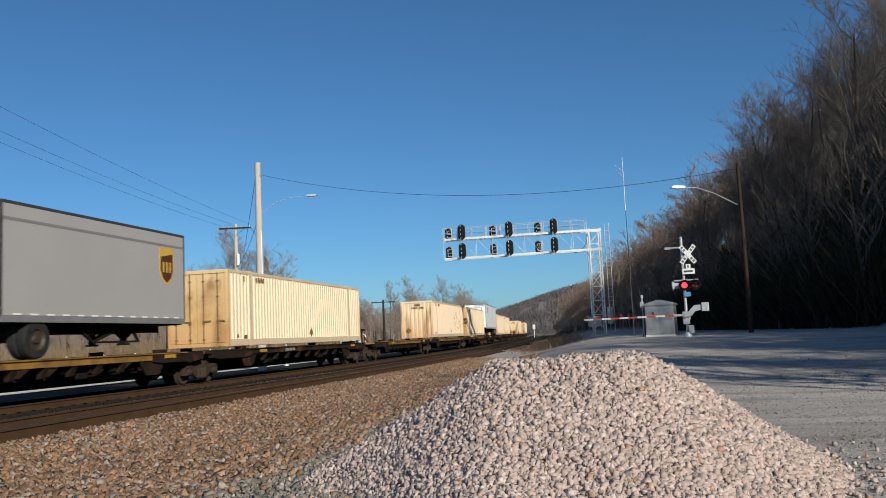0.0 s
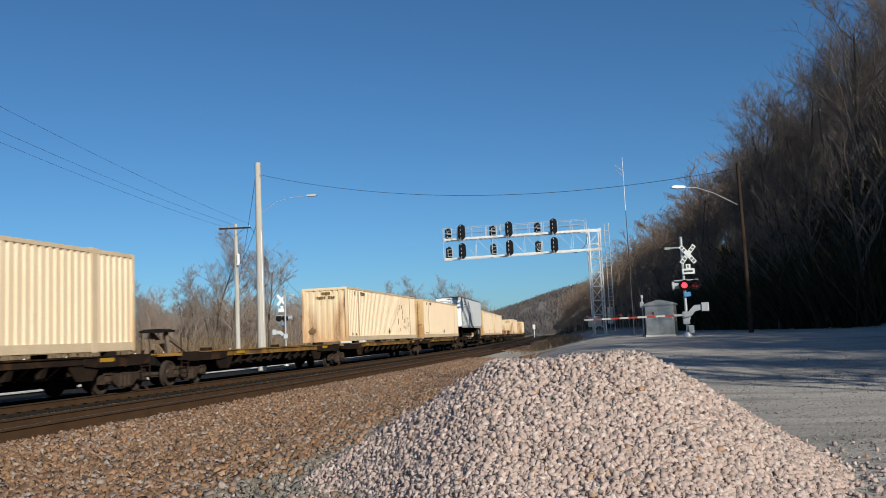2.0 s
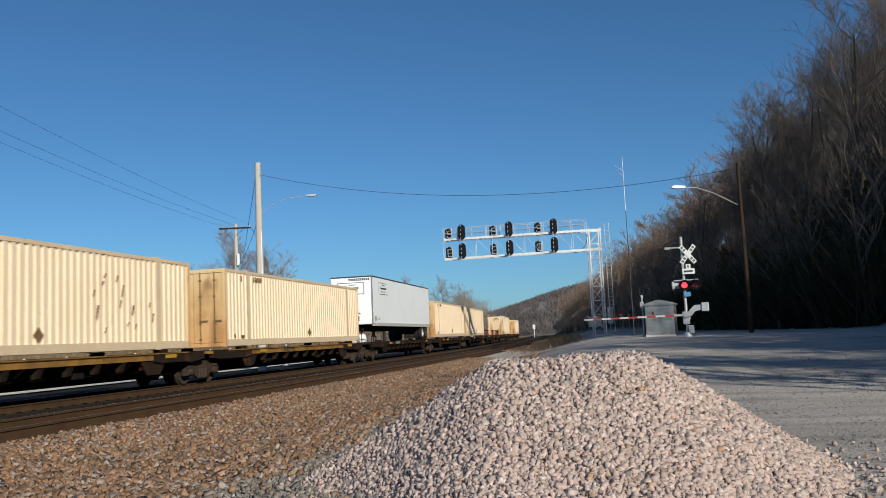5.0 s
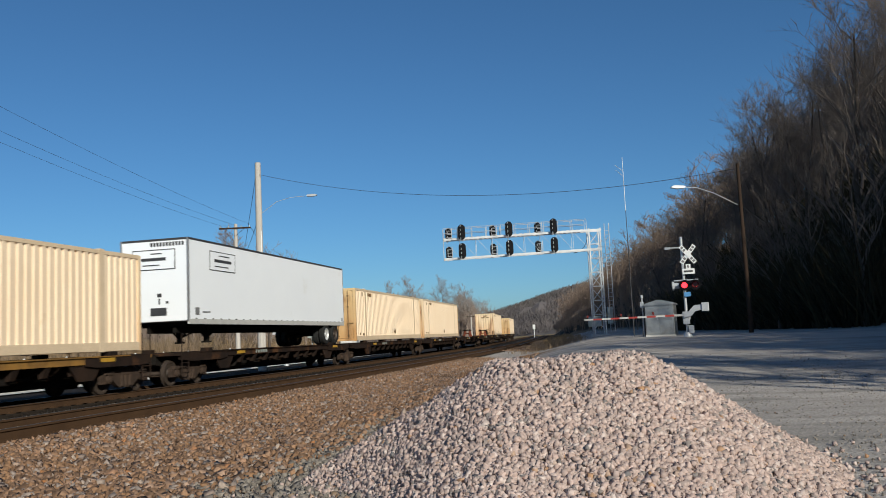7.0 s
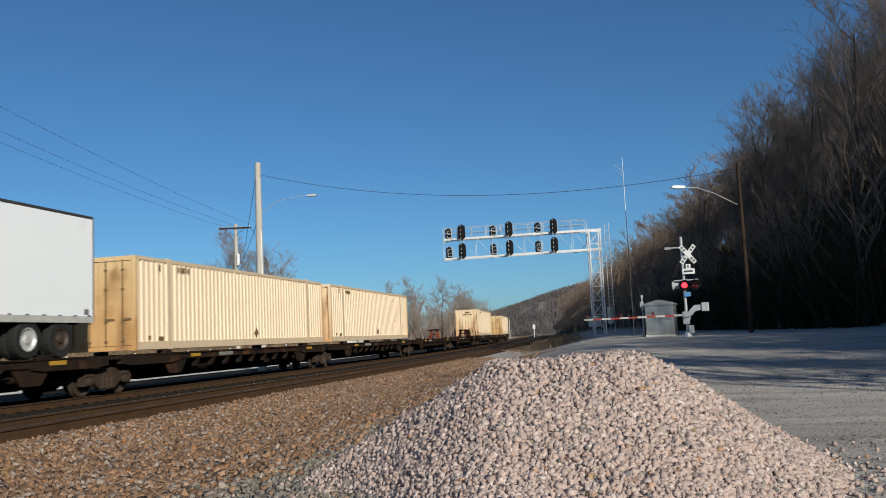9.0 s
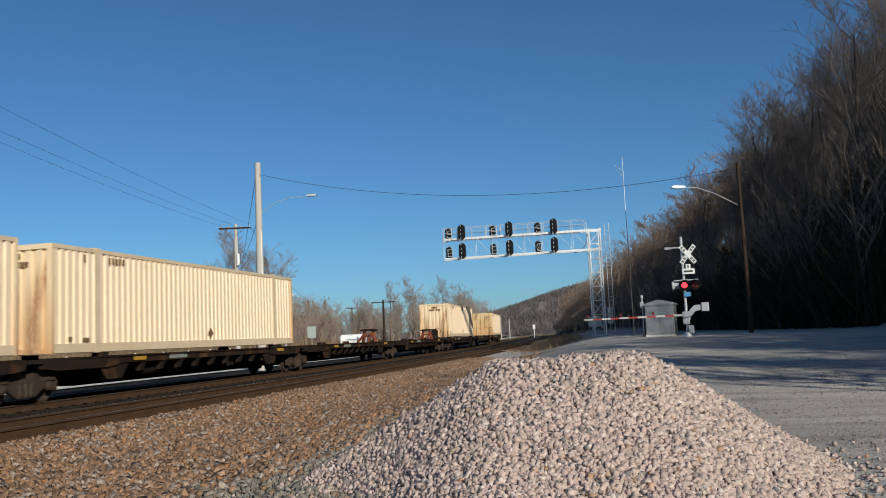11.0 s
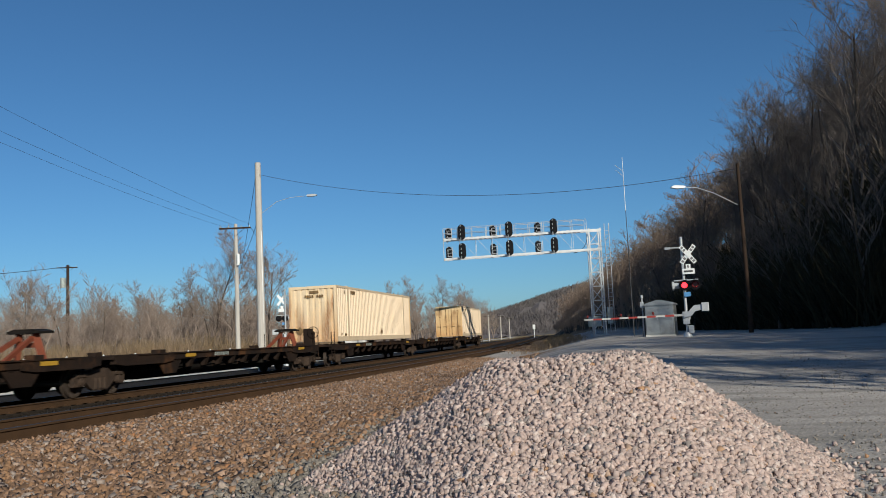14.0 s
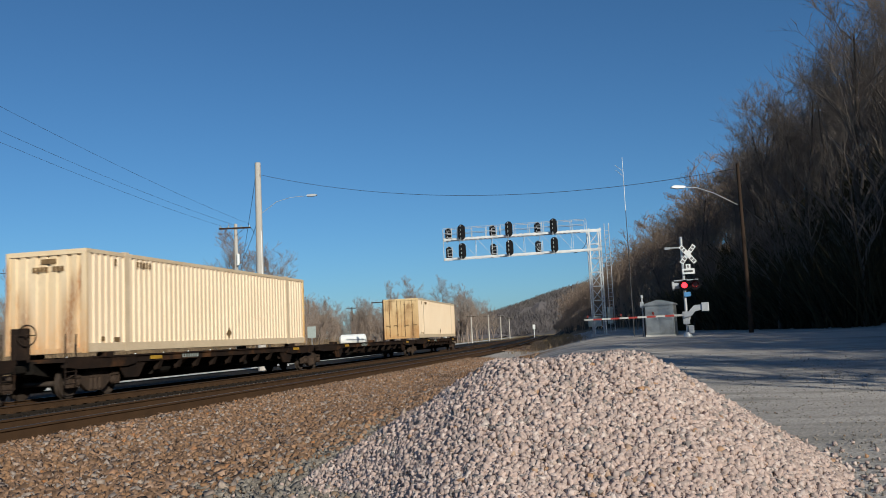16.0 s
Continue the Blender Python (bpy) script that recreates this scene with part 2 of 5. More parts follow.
def thing(name, label, category, group="", at=(0, 0, 0), rz=0, kind=""):
    ob = new(name)
    ob.empty_display_size = 0.3
    ob.matrix_basis = pose(*at, 0, 0, rz)
    return tagged(ob, label, category, group, kind)


def B():
    return bmesh.new()


def raw(name, v, f, material, parent=None, smooth=False):
    me = bpy.data.meshes.new(name)
    me.from_pydata(v, [], f)
    me.materials.append(material)
    if smooth:
        me.polygons.foreach_set("use_smooth", [True] * len(me.polygons))
    ob = new(name, me)
    ob.parent = parent
    return ob


# ---------- the line of the railway ----------
XC, S0, KAP, S1 = -16.13, 26.85, 0.00102, 115.0


def line(s, off=0.0):
    """Place and heading on the train's track at s metres along, off metres to its right."""
    if s <= S0:
        x, y, h = XC, s, 0.0
    else:
        h = KAP * (min(s, S1) - S0)
        x, y = XC - (1 - math.cos(h)) / KAP, S0 + math.sin(h) / KAP
        if s > S1:
            x, y = x - math.sin(h) * (s - S1), y + math.cos(h) * (s - S1)
    return x + off * math.cos(h), y + off * math.sin(h), h


def line_x(y):
    d = y - S0
    if d <= 0:
        return XC
    if d <= S1 - S0:
        return XC - KAP * d * d / 2
    e = S1 - S0
    return XC - KAP * e * e / 2 - KAP * e * (d - e)


def step(a, b, v):
    v = min(1.0, max(0.0, (v - a) / (b - a)))
    return v * v * (3 - 2 * v)


def foot(y):
    """Where the hillside begins, by distance along."""
    if y <= 45:
        return 9 + (45 - y) * 0.32
    return 9 - 0.105 * (min(y, 120) - 45) - 0.15 * (min(max(y, 120), 340) - 120)


def height(x, y):
    o = x - line_x(y)
    lot = -0.05 + 0.8 * step(8, 42, y)
    flat = -0.26 + 0.075 * step(2.0, 3.2, o) - 0.17 * step(6.9, 9.2, o)
    w = step(8.0, 15.5, o)
    z = flat * (1 - w) + lot * w
    if o < -3.2:
        z = -0.26 - 0.1 * step(-3.2, -5, o) - 0.6 * step(9, 30, -o)
    d = x - foot(y)
    if d > 0:
        z += 42 * (1 - math.exp(-d * 0.75 / 42)) * step(0, 5, d)
    return z


# ---------- ground ----------
def ground_material():
    m = bpy.data.materials.new("ground_gravel_and_grass")
    m.use_nodes = True
    t = m.node_tree
    bs = t.nodes["Principled BSDF"]
    geo = t.nodes.new("ShaderNodeNewGeometry")
    sep = t.nodes.new("ShaderNodeSeparateXYZ")
    t.links.new(geo.outputs["Position"], sep.inputs[0])

    def noise_of(sc, det=6, st=(1, 1, 1)):
        mp = t.nodes.new("ShaderNodeMapping")
        mp.inputs["Scale"].default_value = st
        t.links.new(geo.outputs["Position"], mp.inputs[0])
        x = t.nodes.new("ShaderNodeTexNoise")
        x.inputs["Scale"].default_value, x.inputs["Detail"].default_value = sc, det
        t.links.new(mp.outputs[0], x.inputs["Vector"])
        return x.outputs[0]

    def mathn(op, a, b):
        x = t.nodes.new("ShaderNodeMath")
        x.operation = op
        for s, v in zip(x.inputs, (a, b)):
            if isinstance(v, bpy.types.NodeSocket):
                t.links.new(v, s)
            else:
                s.default_value = v
        return x.outputs[0]

    def ramp(src, l, h):
        x = t.nodes.new("ShaderNodeMapRange")
        x.inputs[1].default_value, x.inputs[2].default_value = l, h
        t.links.new(src, x.inputs[0])
        return x.outputs[0]

    def mix(fac, a, b):
        x = t.nodes.new("ShaderNodeMix")
        x.data_type = "RGBA"
        for s, v in ((x.inputs[0], fac), (x.inputs[6], a), (x.inputs[7], b)):
            if isinstance(v, bpy.types.NodeSocket):
                t.links.new(v, s)
            else:
                s.default_value = (*v, 1)
        return x.outputs[2]

    past = mathn("MAXIMUM", mathn("SUBTRACT", sep.outputs[1], 26.85), 0.0)
    past = mathn("MINIMUM", past, 120.0)
    along = mathn("ADD", sep.outputs[0], mathn("MULTIPLY", mathn("MULTIPLY", past, past), 0.00051))
    wob = mathn("MULTIPLY", mathn("SUBTRACT", noise_of(0.5), 0.5), 3.0)
    xx = mathn("ADD", along, wob)
    lot = mix(ramp(noise_of(0.35, 6, (0.5, 2.2, 1)), 0.35, 0.65), (0.56, 0.505, 0.465), (0.38, 0.345, 0.317))
    lot = mix(ramp(noise_of(0.9, 7, (0.4, 1.6, 1)), 0.5, 0.72), lot, (0.23, 0.212, 0.19))
    lot = mix(ramp(noise_of(28, 3), 0.35, 0.8), lot, (0.2, 0.186, 0.17))
    bal = mix(ramp(noise_of(1.2), 0.35, 0.65), (0.27, 0.17, 0.095), (0.22, 0.15, 0.1))
    bal = mix(ramp(noise_of(24, 3), 0.45, 0.8), bal, (0.08, 0.055, 0.036))
    grass = mix(ramp(noise_of(0.3), 0.35, 0.65), (0.25, 0.19, 0.1), (0.17, 0.13, 0.075))
    cross = mathn("MULTIPLY", ramp(mathn("ADD", sep.outputs[1], wob), 51.0, 55.0), ramp(sep.outputs[1], 72.0, 67.0))
    col = mix(mathn("MAXIMUM", ramp(xx, -4.9, -3.3), cross), bal, lot)
    # Near-black bed colour, from the near track to past the train.
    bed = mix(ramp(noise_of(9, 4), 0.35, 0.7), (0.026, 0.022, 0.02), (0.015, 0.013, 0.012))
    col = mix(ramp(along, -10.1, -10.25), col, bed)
    col = mix(ramp(xx, -27.5, -29.0), col, grass)
    # Leaf litter colour by height, lowered to carry the wooded slope's shade.
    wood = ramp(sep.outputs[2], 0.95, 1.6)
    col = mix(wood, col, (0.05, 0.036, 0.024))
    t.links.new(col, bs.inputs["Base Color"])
    bs.inputs["Roughness"].default_value = 0.95
    bs.inputs["Specular IOR Level"].default_value = 0.1
    bp = t.nodes.new("ShaderNodeBump")
    bp.inputs["Strength"].default_value, bp.inputs["Distance"].default_value = 0.7, 0.03
    t.links.new(noise_of(22, 4), bp.inputs["Height"])
    t.links.new(bp.outputs[0], bs.inputs["Normal"])
    return m


def axis_steps(lo, hi, near_lo, near_hi, fine):
    xs, v, st = [], near_lo, fine
    while v > lo:
        v -= st
        st *= 1.22
        xs.append(max(v, lo))
    xs = xs[::-1]
    v = near_lo
    while v < near_hi:
        xs.append(v)
        v += fine
    st = fine
    while v < hi:
        xs.append(v)
        v += st
        st *= 1.16
    return xs + [hi]


gx = axis_steps(-1800, 1800, -26, 34, 0.75)
gy = axis_steps(-600, 3000, -14, 90, 0.9)
verts = [(x, y, height(x, y) + 0.025 * noise.noise((x * 0.7, y * 0.7, 0))) for y in gy for x in gx]
nx = len(gx)
faces = [(j * nx + i, j * nx + i + 1, (j + 1) * nx + i + 1, (j + 1) * nx + i) for j in range(len(gy) - 1) for i in range(nx - 1)]
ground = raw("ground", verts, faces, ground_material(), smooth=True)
tagged(ground, "grey gravel lot, brown ballast and wooded slope", "ground", kind="structure")

# pale service road beyond the tracks
rv, rf = [], []
for i, s in enumerate(range(-60, 420, 4)):
    for off in (-8.9, -10.4, -12.0, -13.5):
        x, y, h = line(s, off)
        rv.append((x, y, height(x, y) + 0.06 + 0.03 * noise.noise((x * 0.3, y * 0.3, 3))))
    if i:
        for c in range(3):
            a = (i - 1) * 4 + c
            rf.append((a, a + 4, a + 5, a + 1))
road = raw("road", rv, rf, mat("pale_gravel_road", (0.6, 0.58, 0.55), (0.47, 0.455, 0.43), 0.8, 0.95, bump=0.3, fine=14, world_space=True))
tagged(road, "pale crushed stone service road beside the tracks", "road", kind="structure")


# ---------- tracks ----------
def rail_mesh(off, s_from, s_to, lift, tall):
    prof = [(-0.075, -0.18), (0.075, -0.18), (0.075, -0.168), (0.012, -0.15), (0.01, -0.045), (0.037, -0.035), (0.037, -0.006), (0.03, 0.0), (-0.03, 0.0), (-0.037, -0.006), (-0.037, -0.035), (-0.01, -0.045), (-0.012, -0.15), (-0.075, -0.168)]
    v, f, n = [], [], len(prof)
    ss = [s for s in range(s_from, s_to + 1, 4)]
    for k, s in enumerate(ss):
        for px, pz in prof:
            x, y, h = line(s, off + px)
            v.append((x, y, pz * tall + lift))
        if k:
            for i in range(n):
                a, b = (k - 1) * n + i, (k - 1) * n + (i + 1) % n
                f.append((a, b, b + n, a + n))
    return v, f


tie_bm = B()
box(tie_bm, -1.3, 1.3, -0.115, 0.115, -0.36, -0.185, 0.012)
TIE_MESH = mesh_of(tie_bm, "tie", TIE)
plate_bm = B()
for sx in (-0.755, 0.755):
    box(plate_bm, sx - 0.18, sx + 0.18, -0.09, 0.09, -0.186, -0.165)
    for py in (-0.05, 0.05):
        for px in (-0.11, 0.11):
            box(plate_bm, sx + px - 0.018, sx + px + 0.018, py - 0.018, py + 0.018, -0.17, -0.13)
PLATE_MESH = mesh_of(plate_bm, "tie_plate", RAIL_RUST)


def railway(off, label, lift=0.0, tall=1.0):
    tr = thing("railway_track", label, "railway track", "tracks", kind="structure")
    for g in (-0.755, 0.755):
        v, f = rail_mesh(off + g, -60, 420, lift, tall)
        r = raw("rail", v, f, RAIL_RUST, tr)
        r.data.materials.append(RAIL_TOP)
        for p in r.data.polygons:
            if p.center.z > lift - 0.004:
                p.material_index = 1
    s = -6.0
    far_v, far_f = [], []
    while s < 330:
        x, y, h = line(s, off)
        if s < 110:
            o = new("tie", TIE_MESH)
            o.parent = tr
            o.matrix_basis = pose(x, y, lift + 0.18 - 0.18 * tall + random.uniform(-0.012, 0.004), 0, 0, math.degrees(h) + random.uniform(-0.8, 0.8))
            p = new("tie_plate", PLATE_MESH)
            p.parent = o
        else:
            m = pose(x, y, 0, 0, 0, math.degrees(h))
            b = len(far_v)
            for sx, sy, z in ((-1.3, -.11, -.185), (1.3, -.11, -.185), (1.3, .11, -.185), (-1.3, .11, -.185)):
                far_v.append(tuple(m @ Vector((sx, sy, z))))
            far_f.append((b, b + 1, b + 2, b + 3))
        s += 0.53
    tagged(raw("far_tie", far_v, far_f, TIE, tr), kind="stuff")


railway(0.0, "main line track the freight train runs on")
railway(5.33, "empty main line track with heavy rusty brown rails", 0.06, 1.2)


# ---------- stones ----------
CHIP_V = np.array([(x, y, z) for z in (-1, 1) for y in (-1, 1) for x in (-1, 1)], float)
CHIP_F = np.array([(0, 2, 3), (0, 3, 1), (4, 5, 7), (4, 7, 6), (0, 1, 5), (0, 5, 4), (2, 6, 7), (2, 7, 3), (0, 4, 6), (0, 6, 2), (1, 3, 7), (1, 7, 5)])


def stones(name, pts, size, material, label, spread=0.4):
    rng = np.random.default_rng(len(pts))
    n = len(pts)
    pts = np.array(pts)
    # each stone is a rough block with knocked-off corners
    base = CHIP_V[None] * rng.uniform(0.42, 1.0, (n, 8, 3)) + rng.normal(0, 0.14, (n, 8, 3))
    base *= rng.uniform(0.6, 1.2, (n, 1, 3)) * (size * rng.uniform(1 - spread, 1 + spread, (n, 1, 1)))
    q = rng.normal(size=(n, 4))
    q /= np.linalg.norm(q, axis=1, keepdims=True)
    w, x, y, z = q.T
    R = np.stack([1 - 2 * (y * y + z * z), 2 * (x * y - z * w), 2 * (x * z + y * w), 2 * (x * y + z * w), 1 - 2 * (x * x + z * z), 2 * (y * z - x * w), 2 * (x * z - y * w), 2 * (y * z + x * w), 1 - 2 * (x * x + y * y)], 1).reshape(n, 3, 3)
    v = np.einsum("nij,nkj->nki", R, base) + pts[:, None]
    f = (CHIP_F[None] + (np.arange(n) * len(CHIP_V))[:, None, None]).reshape(-1, 3)
    me = bpy.data.meshes.new(name)
    me.vertices.add(n * len(CHIP_V))
    me.vertices.foreach_set("co", v.ravel())
    me.loops.add(f.size)
    me.loops.foreach_set("vertex_index", f.ravel())
    me.polygons.add(len(f))
    me.polygons.foreach_set("loop_start", np.arange(0, f.size, 3))
    me.update(calc_edges=True)
    me.materials.append(material)
    return tagged(new(name, me), label, "stones", kind="stuff")


PX, PY = -0.58, 7.58


def pile(x, y):
    """Height of the heap: a short crest with slopes at the angle of repose."""
    dx, dy = x - PX, y - PY
    ex = dx - min(max(dx, -0.34), 0.36)
    if ex < 0:
        ex *= 0.82 * (1 + 0.65 * max(0.0, -dy))
    r = math.hypot(ex, dy * 0.9)
    z = 0.945 + 0.01 * dx - 0.67 * max(0.0, r - 0.307) - 0.08 * min(r, 0.307) ** 2
    return z + 0.03 * noise.noise((x * 1.6, y * 1.6, 7)) + 0.018 * noise.noise((x * 4.5, y * 4.5, 3))


pv, pf = [], []
NP = 70
for j in range(NP + 1):
    for i in range(NP + 1):
        x, y = PX - 3.2 + 6.4 * i / NP, PY - 3.2 + 5.4 * j / NP
        pv.append((x, y, max(pile(x, y) - 0.05, height(x, y) - 0.15)))
for j in range(NP):
    for i in range(NP):
        a = j * (NP + 1) + i
        pf.append((a, a + 1, a + NP + 2, a + NP + 1))
mound = raw("gravel_mound", pv, pf, STONE_PINK)
tagged(mound, "heap of pale pink crushed stone on the lot", "stone pile", kind="stuff")
pts = []
rr = random.Random(4)
while len(pts) < 60000:
    x, y = PX + rr.uniform(-3.2, 3.2), PY + rr.uniform(-3.2, 1.6)
    z = pile(x, y)
    if z > height(x, y) - 0.02:
        pts.append((x, y, z + rr.uniform(-0.03, 0.02)))
stones("pile_stones", pts, 0.0235, STONE_PINK, "loose pale pink crushed stones heaped in a pile")
pts = []
while len(pts) < 700:
    a, r = rr.uniform(0, 6.283), abs(rr.gauss(0, 0.4)) + 2.1
    x, y = PX + r * math.cos(a), PY + r * math.sin(a)
    pts.append((x, y, height(x, y) + 0.012))
stones("spilled_stones", pts, 0.023, STONE_PINK, "pink stones spilled round the foot of the heap")
pts, gpts = [], []
while len(pts) + len(gpts) < 37000:
    y = 3.5 + 24 * rr.random() ** 1.6
    x = rr.uniform(-9.95, -1.0)
    if x < -0.72 * y - 1.5 or x > -0.1 * y - 0.2:
        continue
    if rr.random() < step(-5.0, -3.3, x + 0.8 * noise.noise((x * 0.6, y * 0.6, 1))):
        if rr.random() < 0.85:
            gpts.append((x, y, height(x, y) + rr.uniform(-0.004, 0.012)))
    else:
        pts.append((x, y, height(x, y) + rr.uniform(-0.005, 0.02)))
# thinner cover of stones further along the shoulder
while len(pts) < 50000:
    y = 22 + 75 * rr.random() ** 1.5
    x = line_x(y) + 6.15 + 7.5 * rr.random() ** 1.3
    if x > -0.1 * y - 0.6 or 52 < y < 70:
        continue
    pts.append((x, y, height(x, y) + rr.uniform(-0.005, 0.02)))
stones("ballast_stones", pts, 0.041, STONE_BROWN, "rust brown ballast stones along the track shoulder", 0.5)
stones("lot_stones", gpts, 0.028, STONE_GREY, "small grey stones scattered over the lot", 0.6)
pts = []
for _ in range(5000):
    y = 3.5 + 22 * rr.random() ** 1.5
    x = rr.uniform(-0.05, 0.28) * y
    pts.append((x, y, height(x, y) + 0.003))
stones("lot_pebbles", pts, 0.009, STONE_GREY, "fine grey pebbles on the gravel lot", 0.6)
pts = []
while len(pts) < 6000:
    s = rr.uniform(8, 60)
    off = rr.uniform(-2.2, 6.0)
    if abs(off) < 0.95 and rr.random() < 0.3:
        continue
    x, y, h = line(s, off)
    pts.append((x, y, -0.255 + rr.uniform(-0.01, 0.03)))
stones("crib_stones", pts, 0.035, STONE_DARK, "dark ballast stones between the ties", 0.4)


# ---------- the train ----------
def wheelset_at(parent, y):
    if "wheelset" not in MESHES:
        bm = B()
        for sx in (-1, 1):
            rings = [(0.69, 0.2), (0.69, 0.45), (0.715, 0.45), (0.72, 0.42), (0.82, 0.42), (0.82, 0.36), (0.79, 0.33), (0.77, 0.18), (0.84, 0.13), (0.84, 0.07)]
            lathe(bm, [(sx * a, r) for a, r in rings], 24)
            for i in range(3):
                a = i * 2.094
                rod(bm, (sx * 0.76, 0.26 * math.cos(a), 0.26 * math.sin(a)), (sx * 0.8, 0.26 * math.cos(a), 0.26 * math.sin(a)), 0.035, n=6)
        rod(bm, (-0.95, 0, 0), (0.95, 0, 0), 0.075, n=12)
        MESHES["wheelset"] = mesh_of(bm, "wheelset", WHEEL)
    w = new("wheelset", MESHES["wheelset"])
    w.parent = parent
    w.matrix_basis = pose(0, y, 0.42)
    WHEELS.append(w)


MESHES, WHEELS, MOVERS = {}, [], []


def truck(parent, y):
    """A two-axle freight truck with cast side frames and a bolster."""
    if "frame" not in MESHES:
        out = [(-1.18, 0.30), (-1.18, 0.55), (-0.95, 0.64), (-0.55, 0.66), (-0.38, 0.76), (0.38, 0.76), (0.55, 0.66), (0.95, 0.64), (1.18, 0.55), (1.18, 0.30), (0.92, 0.3), (0.72, 0.44), (0.42, 0.22), (0.3, 0.16), (-0.3, 0.16), (-0.42, 0.22), (-0.72, 0.44), (-0.92, 0.3)]
        bm = B()
        prism(bm, out, 0.9, 1.04)
        for yy in (-0.88, 0.88):
            rod(bm, (1.0, yy, 0.42), (1.1, yy, 0.42), 0.14, 0.12, n=12)
            rod(bm, (1.1, yy, 0.42), (1.13, yy, 0.42), 0.08, 0.07, n=8)
            box(bm, 0.92, 1.08, yy - 0.2, yy + 0.2, 0.55, 0.66, 0.02)
        for k in (-0.2, 0.0, 0.2):
            rod(bm, (1.0, k, 0.2), (1.0, k, 0.52), 0.085, n=8)
        MESHES["frame"] = mesh_of(bm, "side_frame", TRUCK)
        bm = B()
        box(bm, -1.05, 1.05, -0.24, 0.24, 0.5, 0.72, 0.03)
        box(bm, -0.25, 0.25, -0.25, 0.25, 0.7, 0.8)
        for yy in (-0.36, 0.36):
            box(bm, -0.9, 0.9, yy - 0.13, yy - 0.03, 0.3, 0.52) if yy > 0 else box(bm, -0.9, 0.9, yy + 0.03, yy + 0.13, 0.3, 0.52)
        MESHES["bolster"] = mesh_of(bm, "bolster", TRUCK)
    tk = new("truck", MESHES["bolster"])
    tk.parent = parent
    tk.matrix_basis = pose(0, y, 0)
    for rz in (0, 180):
        f = new("side_frame", MESHES["frame"])
        f.parent = tk
        f.matrix_basis = pose(0, 0, 0, 0, 0, rz)
    for yy in (-0.88, 0.88):
        wheelset_at(tk, yy)


def hitch(parent, y, material, lean=1):
    bm = B()
    for sx in (-0.42, 0.42):
        beam(bm, (sx, y, 1.05), (sx * 0.6, y + 0.12 * lean, 1.82), 0.12, 0.2)
        beam(bm, (sx * 0.9, y + 1.5 * lean, 1.05), (sx * 0.5, y + 0.2 * lean, 1.7), 0.09, 0.12)
    beam(bm, (-0.3, y + 0.1 * lean, 1.5), (0.3, y + 0.1 * lean, 1.5), 0.08, 0.12)
    st = part("hitch", bm, material, parent, "trailer hitch stand raised on its struts")
    bm = B()
    prism(bm, [(-0.5, 1.82), (0.5, 1.82), (0.5, 1.88), (0.3, 1.94), (-0.3, 1.94), (-0.5, 1.88)], y - 0.32, y + 0.32, "y")
    part("top_plate", bm, BLACK, st, "black fifth-wheel plate")


